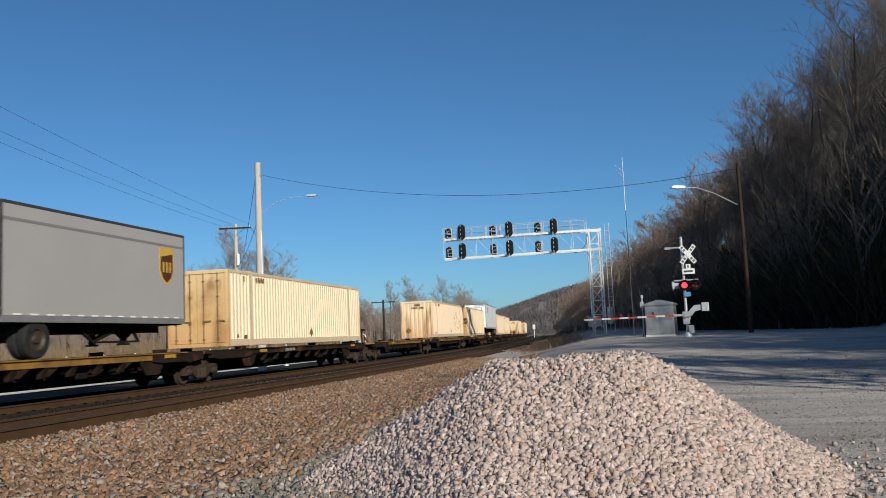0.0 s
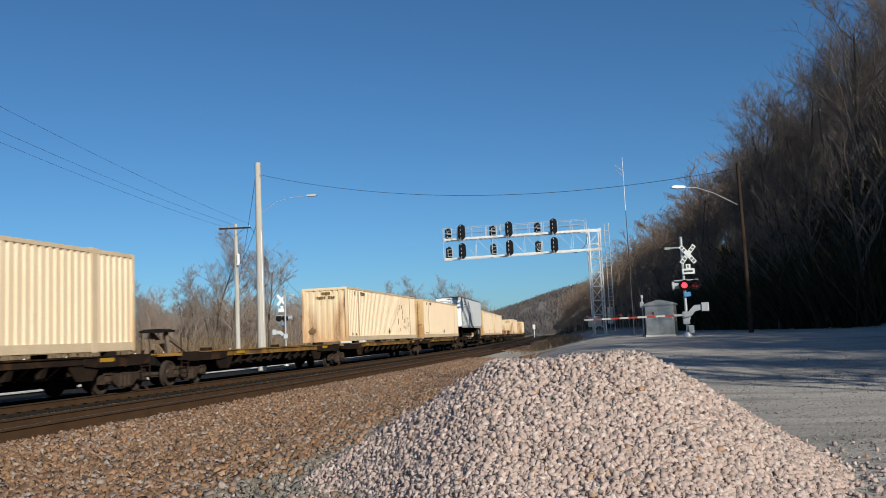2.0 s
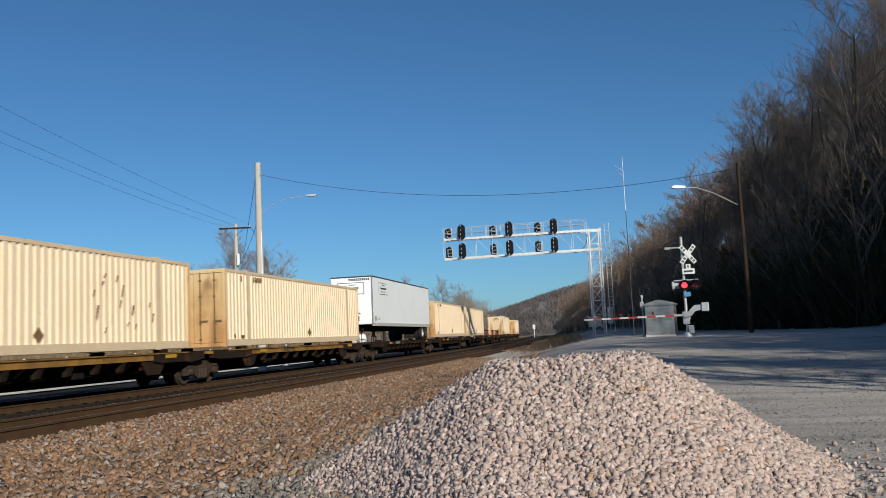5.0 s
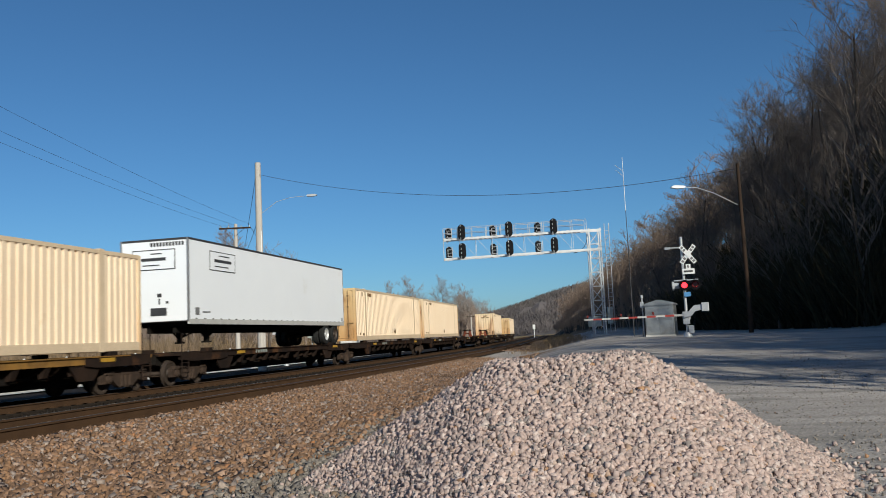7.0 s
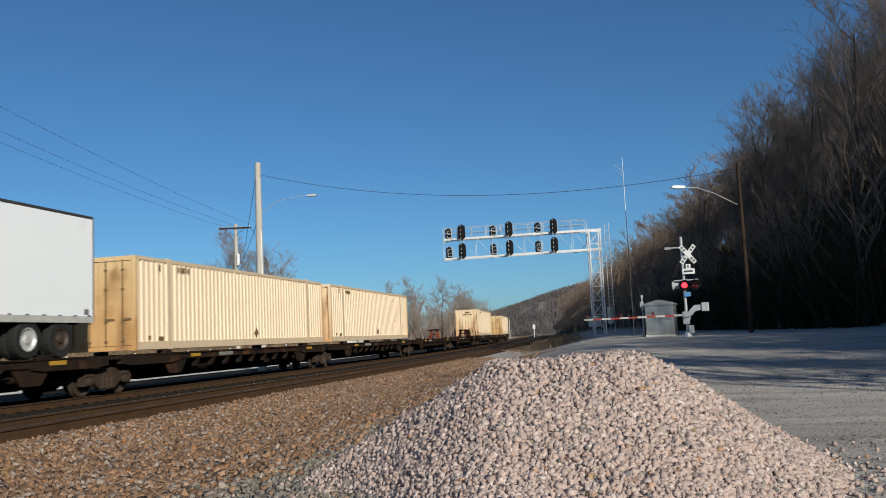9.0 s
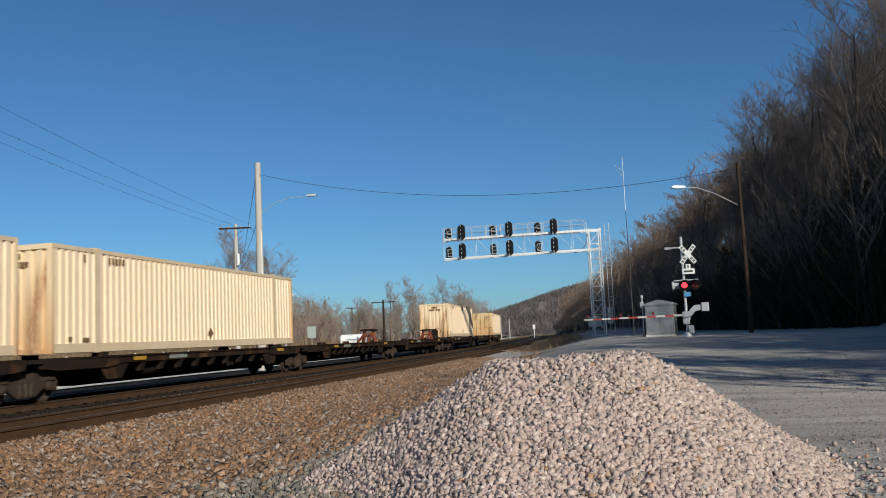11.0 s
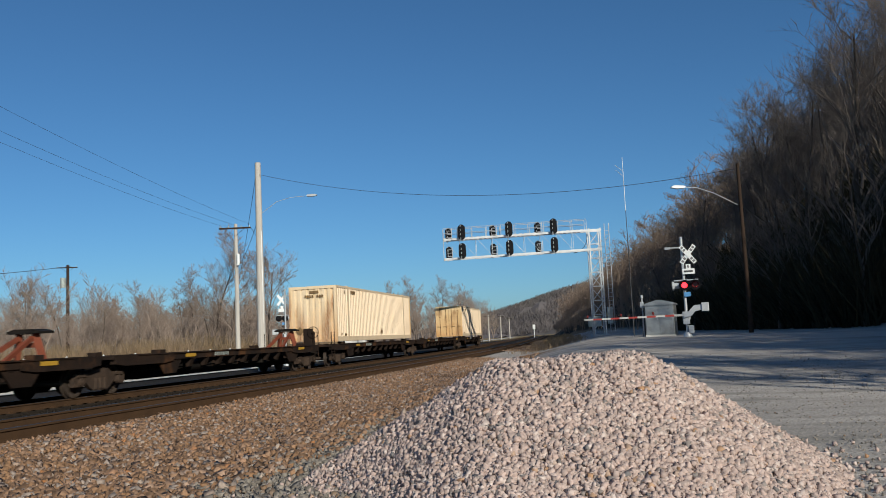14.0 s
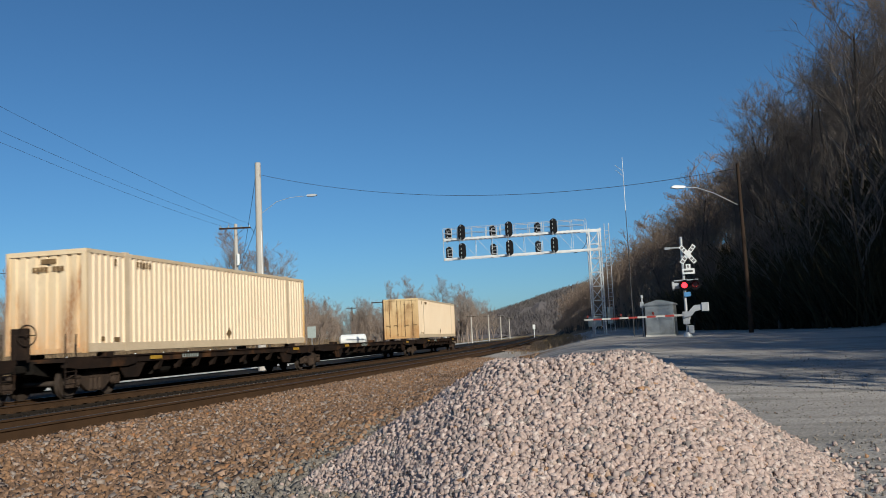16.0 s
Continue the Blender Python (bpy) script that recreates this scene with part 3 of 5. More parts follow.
def spine_unit(u0, u1, first=False, last=False, yellow=False, hitch_at=None, hitch_mat=None, handbrake=False, truck_at=1.9):
    """One platform of an articulated spine car, from u0 to u1 metres along the train."""
    L = u1 - u0
    car = thing("spine_car", "rusty spine car platform with side sills and gussets", "rail car", "spine cars of the train")
    a, b = (0.9 if first else 0.25), L - (0.9 if last else 0.25)
    bm = B()
    prism(bm, [(a, 0.72), (a, 1.04), (b, 1.04), (b, 0.72), (b - 2.6, 0.31), (a + 2.6, 0.31)], -0.33, 0.33)
    box(bm, -0.45, 0.45, a, b, 1.0, 1.06)
    part("centre_sill", bm, BLACK, car)
    col = CAR_YELLOW if yellow else CAR
    for sx in (-1, 1):
        bm = B()
        x0, x1 = sorted((sx * 1.18, sx * 1.3))
        box(bm, x0, x1, a + 1.2, b - 1.2, 0.9, 1.09)
        box(bm, x0 - 0.05, x1 + 0.05, a + 1.2, b - 1.2, 1.085, 1.12)
        part("side_sill", bm, col, car)
    for y0, y1 in ((a, a + 3.4), (b - 3.4, b)):
        bm = B()
        box(bm, -1.3, 1.3, y0, y1, 1.0, 1.1)
        part("end_deck", bm, col, car)
        for sx in (-1, 1):
            bm = B()
            x0, x1 = sorted((sx * 1.12, sx * 1.32))
            prism(bm, [(y0 + 0.1, 0.86), (y0 + 0.1, 1.12), (y1 - 0.1, 1.12), (y1 - 0.1, 0.86), (y1 - 0.6, 0.8), (y0 + 0.6, 0.8)], x0, x1)
            part("end_sill", bm, CAR, car)
    for y0 in np.arange(a + 4.2, b - 4.0, 2.1):
        bm = B()
        box(bm, -1.18, 1.18, y0 - 0.1, y0 + 0.1, 0.86, 1.0)
        part("cross_member", bm, CAR, car)
    # pedestals that carry the load
    for yy in (2.9, L - 2.9):
        for sx in (-1, 1):
            bm = B()
            x0, x1 = sorted((sx * 1.0, sx * 1.31))
            box(bm, x0, x1, yy - 0.2, yy + 0.2, 1.09, 1.235, 0.02)
            part("pedestal", bm, CAR, car)
    # gussets along both sides, each a bent plate
    g = "gusset"
    if g not in MESHES:
        bm = B()
        prism(bm, [(0.33, 0.5), (1.24, 0.9), (0.33, 0.9)], -0.03, 0.03, "y")
        prism(bm, [(1.05, 0.6), (1.16, 0.62), (1.28, 0.9), (1.0, 0.9)], -0.1, 0.1, "y")
        MESHES[g] = mesh_of(bm, g, CAR)
    n = 10
    for i in range(n):
        yy = a + 3.6 + (b - a - 7.2) * i / (n - 1)
        for rz in (0, 180):
            o = new("gusset", MESHES[g])
            o.parent = car
            o.matrix_basis = pose(0, yy, 0, 0, 0, rz)
    # wide hanging plates beside the trucks
    for yy in (a + 3.2, b - 3.2):
        for sx in (-1, 1):
            bm = B()
            x0, x1 = sorted((sx * 1.2, sx * 1.25))
            prism(bm, [(yy - 0.75, 0.92), (yy + 0.75, 0.92), (yy + 0.35, 0.45), (yy - 0.35, 0.45)], x0, x1)
            part("side_plate", bm, CAR, car)
    for yy in (a + 4.4, b - 2.3):
        for sx in (-1, 1):
            bm = B()
            x0, x1 = sorted((sx * 1.322, sx * 1.334))
            box(bm, x0, x1, yy - 0.33, yy + 0.33, 0.95, 1.06)
            part("reflector", bm, YELLOW, car, "yellow reflective strip")
    # stencilled number as plain bars
    bm = B()
    for i in range(7):
        box(bm, 1.3, 1.307, L * 0.36 + i * 0.16, L * 0.36 + i * 0.16 + 0.1, 0.94, 1.07)
    part("number", bm, DARK if yellow else SIGN_BACK, car, "stencilled number")
    # brake pipe and cylinders below
    bm = B()
    rod(bm, (0.75, a + 2.0, 0.62), (0.75, b - 2.0, 0.62), 0.03, n=6)
    rod(bm, (0.8, L * 0.3, 0.66), (0.8, L * 0.3 + 0.9, 0.66), 0.2, n=12)
    box(bm, 0.55, 1.0, L * 0.62, L * 0.62 + 0.5, 0.5, 0.9, 0.04)
    rod(bm, (-0.75, a + 2.0, 0.6), (-0.75, b - 2.0, 0.6), 0.03, n=6)
    part("brake_gear", bm, BLACK, car)
    truck(car, truck_at if first else 0.0)
    if last:
        truck(car, L - 1.9)
    for end, flag in ((a, first), (b, last)):
        if flag:
            sg = -1 if end == a else 1
            bm = B()
            box(bm, -0.14, 0.14, min(end, end + sg * 0.9), max(end, end + sg * 0.9), 0.76, 0.96, 0.03)
            part("coupler", bm, BLACK, car)
            for sx in (-1, 1):
                bm = B()
                for z in (0.42, 0.75, 1.08):
                    rod(bm, (sx * 1.28, end - sg * 0.05, z), (sx * 1.28, end - sg * 0.5, z), 0.018, n=6)
                for y2 in (0.05, 0.5):
                    rod(bm, (sx * 1.28, end - sg * y2, 0.4), (sx * 1.28, end - sg * y2, 1.75), 0.02, n=6)
                part("ladder", bm, CAR, car, "grab irons and stirrup step")
    if handbrake:
        bm = B()
        bmesh.ops.create_cone(bm, cap_ends=True, segments=8, radius1=0.05, radius2=0.05, depth=0.1)
        for i in range(16):
            t0, t1 = 0.3927 * i, 0.3927 * (i + 1)
            rod(bm, (0.28 * math.cos(t0), 0.28 * math.sin(t0), 0), (0.28 * math.cos(t1), 0.28 * math.sin(t1), 0), 0.02, n=5)
        for i in range(4):
            rod(bm, (0, 0, 0), (0.28 * math.cos(1.571 * i), 0.28 * math.sin(1.571 * i), 0), 0.014, n=5)
        bmesh.ops.transform(bm, verts=bm.verts[:], matrix=pose(0.5, 0.45, 1.75, 90, 0, 0))
        rod(bm, (0.5, 0.5, 1.05), (0.5, 0.5, 1.75), 0.04, n=6)
        box(bm, -0.05, 0.42, 0.5, 0.7, 1.1, 1.95, 0.03)
        part("brake_wheel", bm, CAR, car, "rusty hand brake wheel and housing")
    if hitch_at is not None:
        hitch(car, hitch_at, hitch_mat, -1 if hitch_at > L / 2 else 1)
    MOVERS.append((car, u0, u1, 0.0))
    return car


CW, CH, CL = 2.59, 2.93, 16.15


def corrugated(bm, length, z0, z1, depth, pitch, place):
    """A corrugated sheet: place(along, out, z) gives each vertex."""
    prof, y = [], 0.0
    while y < length - 0.01:
        for dy, d in ((0.0, 0.0), (0.50, 0.0), (0.58, -depth), (0.92, -depth)):
            if y + dy * pitch < length:
                prof.append((y + dy * pitch, d))
        y += pitch
    prof.append((length, 0.0))
    lo = [bm.verts.new(place(a, d, z0)) for a, d in prof]
    hi = [bm.verts.new(place(a, d, z1)) for a, d in prof]
    for i in range(len(prof) - 1):
        bm.faces.new((lo[i], lo[i + 1], hi[i + 1], hi[i]))


def container(u, doors, tone, label, base=1.23):
    c = thing("container", label, "container", "cream containers on the train")
    hw = CW / 2
    for sx in (-1, 1):
        for y0, y1 in ((0.12, 1.86), (2.1, CL - 2.1), (CL - 1.86, CL - 0.12)):
            bm = B()
            corrugated(bm, y1 - y0, 0.26, CH - 0.1, 0.05, 0.29, lambda a, d, z: (sx * (hw - 0.012 + d), y0 + a, z))
            part("side_panel", bm, CREAM, c)
        for yy in (1.98, CL - 1.98):
            bm = B()
            box(bm, min(sx * (hw - 0.1), sx * (hw + 0.006)), max(sx * (hw - 0.1), sx * (hw + 0.006)), yy - 0.12, yy + 0.12, 0.0, CH + 0.015)
            box(bm, min(sx * (hw - 0.16), sx * (hw + 0.01)), max(sx * (hw - 0.16), sx * (hw + 0.01)), yy - 0.1, yy + 0.1, CH - 0.06, CH + 0.04)
            part("lift_post", bm, CREAM_RAIL, c)
        bm = B()
        x0, x1 = sorted((sx * (hw - 0.09), sx * hw))
        box(bm, x0, x1, 0.1, CL - 0.1, 0.02, 0.27, 0.01)
        part("bottom_rail", bm, CREAM_RAIL, c)
        bm = B()
        box(bm, x0, x1, 0.1, CL - 0.1, CH - 0.11, CH)
        part("top_rail", bm, CREAM_RAIL, c)
        # placard, small plates and markings
        bm = B()
        x0, x1 = sorted((sx * (hw + 0.002), sx * (hw + 0.012)))
        yy = CL * 0.53
        prism(bm, [(yy, 0.3), (yy + 0.19, 0.5), (yy, 0.72), (yy - 0.19, 0.5)], x0, x1)
        part("placard", bm, SMUDGE, c, "dark diamond placard")
        bars = [(2.5 + k * 0.17, 2.6 + k * 0.17, CH - 0.38, CH - 0.2) for k in range(5)]
        for q in bars + [(1.35, 1.45, CH - 0.42, CH - 0.2), (1.3, 1.6, 0.3, 0.42), (0.7, 0.85, 0.32, 0.45)]:
            bm = B()
            box(bm, x0, x1, *q)
            part("marking", bm, SMUDGE, c, "faded stencil mark")
    bm = B()
    box(bm, -hw + 0.02, hw - 0.02, 0.05, CL - 0.05, CH - 0.05, CH + 0.006)
    part("roof", bm, CREAM_RAIL, c)
    bm = B()
    box(bm, -hw + 0.05, hw - 0.05, 0.1, CL - 0.1, 0.06, 0.16)
    part("floor_frame", bm, BLACK, c)
    for end, kind in ((0.0, doors), (CL, not doors)):
        s = 1 if end == 0.0 else -1
        bm = B()
        for sx in (-1, 1):
            x0, x1 = sorted((sx * (hw - 0.14), sx * hw))
            y0, y1 = sorted((end, end + s * 0.14))
            box(bm, x0, x1, y0, y1, 0, CH, 0.012)
        y0, y1 = sorted((end, end + s * 0.12))
        box(bm, -hw + 0.14, hw - 0.14, y0, y1, CH - 0.14, CH - 0.003)
        box(bm, -hw + 0.14, hw - 0.14, y0, y1, 0.02, 0.16)
        part("end_frame", bm, tone if not kind else CREAM_DOOR, c)
        if kind:
            for sx in (-1, 1):
                bm = B()
                x0, x1 = sorted((sx * 0.01, sx * (hw - 0.15)))
                y0, y1 = sorted((end + s * 0.03, end + s * 0.08))
                box(bm, x0, x1, y0, y1, 0.17, CH - 0.15, 0.008)
                d = part("door", bm, CREAM_DOOR, c, "rust-streaked door leaf")
                for xx in (0.28, 0.86):
                    bm = B()
                    rod(bm, (sx * xx, end + s * 0.01, 0.12), (sx * xx, end + s * 0.01, CH - 0.1), 0.02, n=8)
                    box(bm, sx * xx - 0.04, sx * xx + 0.3 * sx, end - s * 0.01, end + s * 0.02, 0.95, 1.01) if sx > 0 else box(bm, sx * xx - 0.3, sx * xx + 0.04, end - s * 0.01, end + s * 0.02, 0.95, 1.01)
                    for z in (0.3, 0.9, 1.9, 2.5):
                        box(bm, sx * xx - 0.05, sx * xx + 0.05, min(end - s * 0.005, end + s * 0.035), max(end - s * 0.005, end + s * 0.035), z - 0.03, z + 0.03)
                    part("lock_rod", bm, SMUDGE, d)
        else:
            bm = B()
            corrugated(bm, CW - 0.28, 0.15, CH - 0.13, 0.05, 0.33, lambda a, d, z: (-hw + 0.14 + a, end + s * (0.03 - d), z))
            part("front_panel", bm, tone, c, "rust-streaked corrugated front")
            bm = B()
            y0, y1 = sorted((end - s * 0.006, end + s * 0.03))
            box(bm, -0.14, 0.34, y0, y1, CH - 0.38, CH - 0.24)
            part("marking", bm, SMUDGE, c, "dark stencil mark")
            for k in (0, 1, 2, 3, 5, 6, 7):
                bm = B()
                box(bm, -0.42 + k * 0.13, -0.33 + k * 0.13, y0, y1, CH - 0.6, CH - 0.46)
                part("marking", bm, SMUDGE, c, "faded stencil number bar")
            bm = B()
            prism(bm, [(-0.95, 0.62), (-0.72, 0.85), (-0.49, 0.62), (-0.72, 0.39)], y0, y1, "y")
            part("placard", bm, SMUDGE, c, "dark diamond placard")
    MOVERS.append((c, u, u + CL, base))
    return c


def road_wheel(parent, x, y, z, bright):
    bm = B()
    for dx in (0.0, -0.3):
        b2 = [(x + dx - 0.13, 0.28), (x + dx - 0.13, 0.46), (x + dx - 0.09, 0.5), (x + dx + 0.09, 0.5), (x + dx + 0.13, 0.46), (x + dx + 0.13, 0.31), (x + dx + 0.02, 0.29)]
        lathe(bm, b2, 24)
    bmesh.ops.translate(bm, verts=bm.verts[:], vec=(0, y, z))
    w = part("tyre", bm, RUBBER, parent)
    bm = B()
    lathe(bm, [(x + 0.03, 0.305), (x + 0.12, 0.305), (x + 0.122, 0.28), (x + 0.06, 0.24), (x + 0.055, 0.12), (x + 0.11, 0.1), (x + 0.12, 0.04)], 20)
    bmesh.ops.translate(bm, verts=bm.verts[:], vec=(0, y, z))
    part("rim", bm, RIM if bright else WHEEL, w, "bright painted rim" if bright else "dull rim")


def trailer(u, length, panel, label, nose_first, axles, base, logo):
    """A van trailer; its bottom rail lies at base."""
    t = thing("van_trailer", label, "trailer", "trailers on the train")
    h, hw = 2.97, 1.295
    bm = B()
    box(bm, -hw, hw, 0, length, 0.1, h, 0.03)
    part("van_body", bm, panel, t)
    bm = B()
    box(bm, -hw - 0.012, hw + 0.012, -0.012, length + 0.012, h - 0.06, h + 0.02, 0.01)
    part("roof", bm, DARK, t, "dark roof edge")
    for sx in (-1, 1):
        bm = B()
        x0, x1 = sorted((sx * (hw - 0.05), sx * (hw + 0.014)))
        box(bm, x0, x1, -0.01, length + 0.01, -0.02, 0.16)
        part("bottom_rail", bm, DULL_WHITE if panel is WHITE else ALLOY, t, "dull pale rail")
        x0, x1 = sorted((sx * (hw + 0.01), sx * (hw + 0.02)))
        for y in np.arange(0.4, length - 0.2, 0.62):
            bm = B()
            box(bm, x0, x1, y, y + (0.12 if panel is WHITE else 0.28), 0.155, 0.19 if panel is WHITE else 0.2)
            part("marker_strip", bm, SIGN_WHITE if panel is GREY_PANEL else DARK, t)
        for y in (0.0, length):
            bm = B()
            box(bm, min(sx * (hw - 0.05), sx * (hw + 0.012)), max(sx * (hw - 0.05), sx * (hw + 0.012)), y - 0.03, y + 0.03, 0.1, h)
            part("corner_post", bm, ALLOY if panel is WHITE else DARK, t)
    for y in np.arange(0.6, length, 0.6):
        bm = B()
        box(bm, -hw + 0.06, hw - 0.06, y - 0.04, y + 0.04, -0.06, 0.09)
        part("floor_bearer", bm, BLACK, t)
    for sx in (-0.5, 0.5):
        bm = B()
        box(bm, sx - 0.06, sx + 0.06, 0.4, length - 0.4, -0.28, -0.055)
        part("frame_rail", bm, BLACK, t)
    zf = 1.12 - base
    for y in axles:
        bm = B()
        rod(bm, (-1.1, y, zf + 0.52), (1.1, y, zf + 0.52), 0.07, n=8)
        box(bm, -0.7, 0.7, y - 0.4, y + 0.4, zf + 0.6, zf + 0.9)
        part("axle", bm, BLACK, t)
        for sx in (-1, 1):
            if sx > 0:
                road_wheel(t, 1.13, y, zf + 0.51, y == axles[0] and panel is WHITE)
            else:
                road_wheel(t, -0.85, y, zf + 0.51, False)
    # landing legs with braces, near the nose
    ly = 2.6 if nose_first else length - 2.4
    bm = B()
    for sx in (-0.55, 0.55):
        box(bm, sx - 0.08, sx + 0.08, ly - 0.08, ly + 0.08, zf + 0.35, 0.05)
        box(bm, sx - 0.14, sx + 0.14, ly - 0.14, ly + 0.14, zf + 0.3, zf + 0.36)
        for dy in (-0.9, 0.9):
            beam(bm, (sx, ly + dy, 0.0), (sx, ly, zf + 0.45), 0.06, 0.06)
    beam(bm, (-0.55, ly, zf + 0.5), (0.55, ly, -0.05), 0.05, 0.05)
    part("landing_legs", bm, BLACK, t)
    if not nose_first:
        # side underride brace frame
        bm = B()
        for a, b in ((3.2, 4.1), (5.9, 4.1), (5.9, 6.4)):
            beam(bm, (0.9, a, 0.0), (0.9, b, zf + 0.4), 0.07, 0.07)
        beam(bm, (0.9, 4.1, zf + 0.4), (0.9, 6.4, zf + 0.4), 0.06, 0.06)
        part("brace", bm, BLACK, t)
    if logo == "shield":
        bm = B()
        yy, zz = length - 1.1, 1.85
        prism(bm, [(yy - 0.42, zz + 0.55), (yy - 0.2, zz + 0.62), (yy + 0.2, zz + 0.62), (yy + 0.42, zz + 0.55), (yy + 0.42, zz - 0.15), (yy + 0.3, zz - 0.42), (yy, zz - 0.62), (yy - 0.3, zz - 0.42), (yy - 0.42, zz - 0.15)], hw, hw + 0.012)
        sh = part("emblem", bm, GOLD, t, "plain gold and brown shield")
        bm = B()
        prism(bm, [(yy - 0.36, zz + 0.3), (yy + 0.36, zz + 0.42), (yy + 0.36, zz - 0.14), (yy + 0.25, zz - 0.37), (yy, zz - 0.54), (yy - 0.25, zz - 0.37), (yy - 0.36, zz - 0.14)], hw + 0.012, hw + 0.018)
        part("emblem_field", bm, BROWN_SHIELD, sh, "brown field")
        bm = B()
        for k in (-0.2, 0.0, 0.2):
            box(bm, hw + 0.018, hw + 0.023, yy + k - 0.045, yy + k + 0.045, zz - 0.2, zz + 0.14)
        part("emblem_bar", bm, GOLD, sh, "gold bars")
        bm = B()
        box(bm, hw, hw + 0.006, 0.03, length - 0.03, 2.5, 2.58)
        part("side_band", bm, GREY_BAND, t, "darker grey band")
    else:
        for face in ("front", "side"):
            def slab(mat_, name, a0, a1, z0, z1, d, par=t, lab=""):
                b = B()
                if face == "front":
                    box(b, a0, a1, -d - 0.004, -d, z0, z1)
                else:
                    box(b, hw + d, hw + d + 0.004, a0, a1, z0, z1)
                return part(name, b, mat_, par, lab)
            a0, a1 = (-0.3 - 0.55, 0.25 + 0.55) if face == "front" else (1.5, 3.55)
            z1 = 2.62 if face == "front" else 2.65
            z0 = z1 - 0.72
            sg = slab(DARK, "sign_panel", a0, a1, z0, z1, 0.004, t, "dark framed sign panel with bars")
            slab(WHITE, "sign_field", a0 + 0.035, a1 - 0.035, z0 + 0.035, z1 - 0.035, 0.009, sg)
            slab(DARK, "sign_bar", a0 + 0.35, a1 - 0.35, z0 + 0.32, z0 + 0.43, 0.014, sg)
            slab(DARK, "sign_bar", a0 + 0.7, a1 - 0.5, z0 + 0.55, z0 + 0.59, 0.014, sg)
            slab(DARK, "sign_bar", a0 + 0.4, a1 - 0.6, z0 + 0.15, z0 + 0.19, 0.014, sg)
        bm = B()
        for k in range(11):
            box(bm, -0.15 + k * 0.12, -0.07 + k * 0.12, -0.008, 0.0, 2.72, 2.86)
        box(bm, 0.1, 0.26, -0.01, 0, 0.95, 1.08)
        box(bm, 0.14, 0.2, -0.01, 0, 0.7, 0.9)
        box(bm, -0.15, 0.45, -0.03, 0, 0.32, 0.58)
        box(bm, 0.42, 0.52, -0.01, 0, 0.72, 0.8)
        part("marking", bm, DARK, t, "number bars and connector plates")
        bm = B()
        box(bm, hw, hw + 0.006, 0.42, 0.72, 0.3, 0.56)
        box(bm, hw, hw + 0.006, 0.95, 1.5, 0.38, 0.44)
        box(bm, hw, hw + 0.006, length - 0.4, length - 0.2, 0.2, 0.36)
        part("marking", bm, ALLOY, t, "small faded marks")
        bm = B()
        box(bm, -hw - 0.008, -hw + 0.55, -0.2, 0.0, -0.05, 0.72)
        part("nose_box", bm, DARK, t)
    MOVERS.append((t, u, u + length, base))
    return t


units = [
    (9.6, 27.6, {"yellow": True}), (27.6, 47.1, {"last": True}),
    (47.1, 64.2, {"first": True, "yellow": True, "hitch_at": 1.6, "hitch_mat": HITCH_GREY}), (64.2, 82.8, {"yellow": True}), (82.8, 101.7, {"last": True, "yellow": True}),
    (101.7, 120.3, {"first": True}), (120.3, 138.1, {}), (138.1, 155.9, {}),
    (155.9, 172.5, {"hitch_at": 15.0, "hitch_mat": HITCH_RED}), (172.5, 190.3, {"last": True, "hitch_at": 16.1, "hitch_mat": HITCH_RED}),
    (190.3, 209.6, {"first": True, "handbrake": True, "truck_at": 2.6}), (209.6, 230.2, {}), (230.2, 249.2, {"last": True}),
]
for u0, u1, kw in units:
    spine_unit(u0, u1, **kw)
container(29.2, True, CREAM_OLD, "cream corrugated container with rusty doors on a spine car")
scraped = container(65.4, False, CREAM_OLD, "cream corrugated container with streaked front and scraped side")
sr = random.Random(8)
for k in range(13):
    bm = B()
    y, z, l = 10.6 + sr.random() * 3.2, 0.5 + sr.random() * 1.7, 0.1 + 0.3 * sr.random()
    prism(bm, [(y, z), (y + 0.05, z + 0.03), (y + 0.12, z + l), (y + 0.07, z + l)], CW / 2 - 0.02, CW / 2 + 0.008)
    part("scrape", bm, SMUDGE, scraped, "dark scrape down to bare steel")
container(84.1, True, CREAM_OLD, "cream corrugated container with a dark stained door end")
container(121.34, True, CREAM_OLD, "cream corrugated container with stained doors behind a white trailer")
container(138.7, False, CREAM_OLD, "cream corrugated container close behind another")
container(192.1, False, CREAM_OLD, "cream corrugated container with two rust streaks on its front")
container(231.4, True, CREAM_OLD, "cream corrugated container with lock rods on the last car")
trailer(103.13, 16.15, WHITE, "white van trailer with framed sign panels on a spine car", True, (13.6, 14.85), 2.08, "panel")
trailer(17.5, 8.53, GREY_PANEL, "grey short van trailer with a gold and brown shield", False, (1.35,), 2.08, "shield")
eb = thing("end_of_train_marker", "small pale marker box on the last coupler", "train marker")
bm = B()
box(bm, -0.15, 0.15, 0.0, 0.2, 0.85, 1.35, 0.03)
part("marker_case", bm, SIGN_WHITE, eb)
bm = B()
rod(bm, (0, 0.2, 1.2), (0, 0.22, 1.2), 0.07)
part("marker_lens", bm, RED_OFF, eb)
MOVERS.append((eb, 249.3, 249.9, 0.0))


def travelled(t):
    return 11.1733 * t - 0.02895 * t * t


def ride(u0, u1, base, t):
    """The pose of a body whose ends lie at u0 and u1 along the train."""
    d = travelled(t)
    x0, y0, _ = line(u0 - d)
    x1, y1, _ = line(u1 - d)
    return pose(x0, y0, base, 0, 0, math.degrees(math.atan2(-(x1 - x0), y1 - y0)))


# ---------- crossing, signals, poles ----------
FLASHERS = []


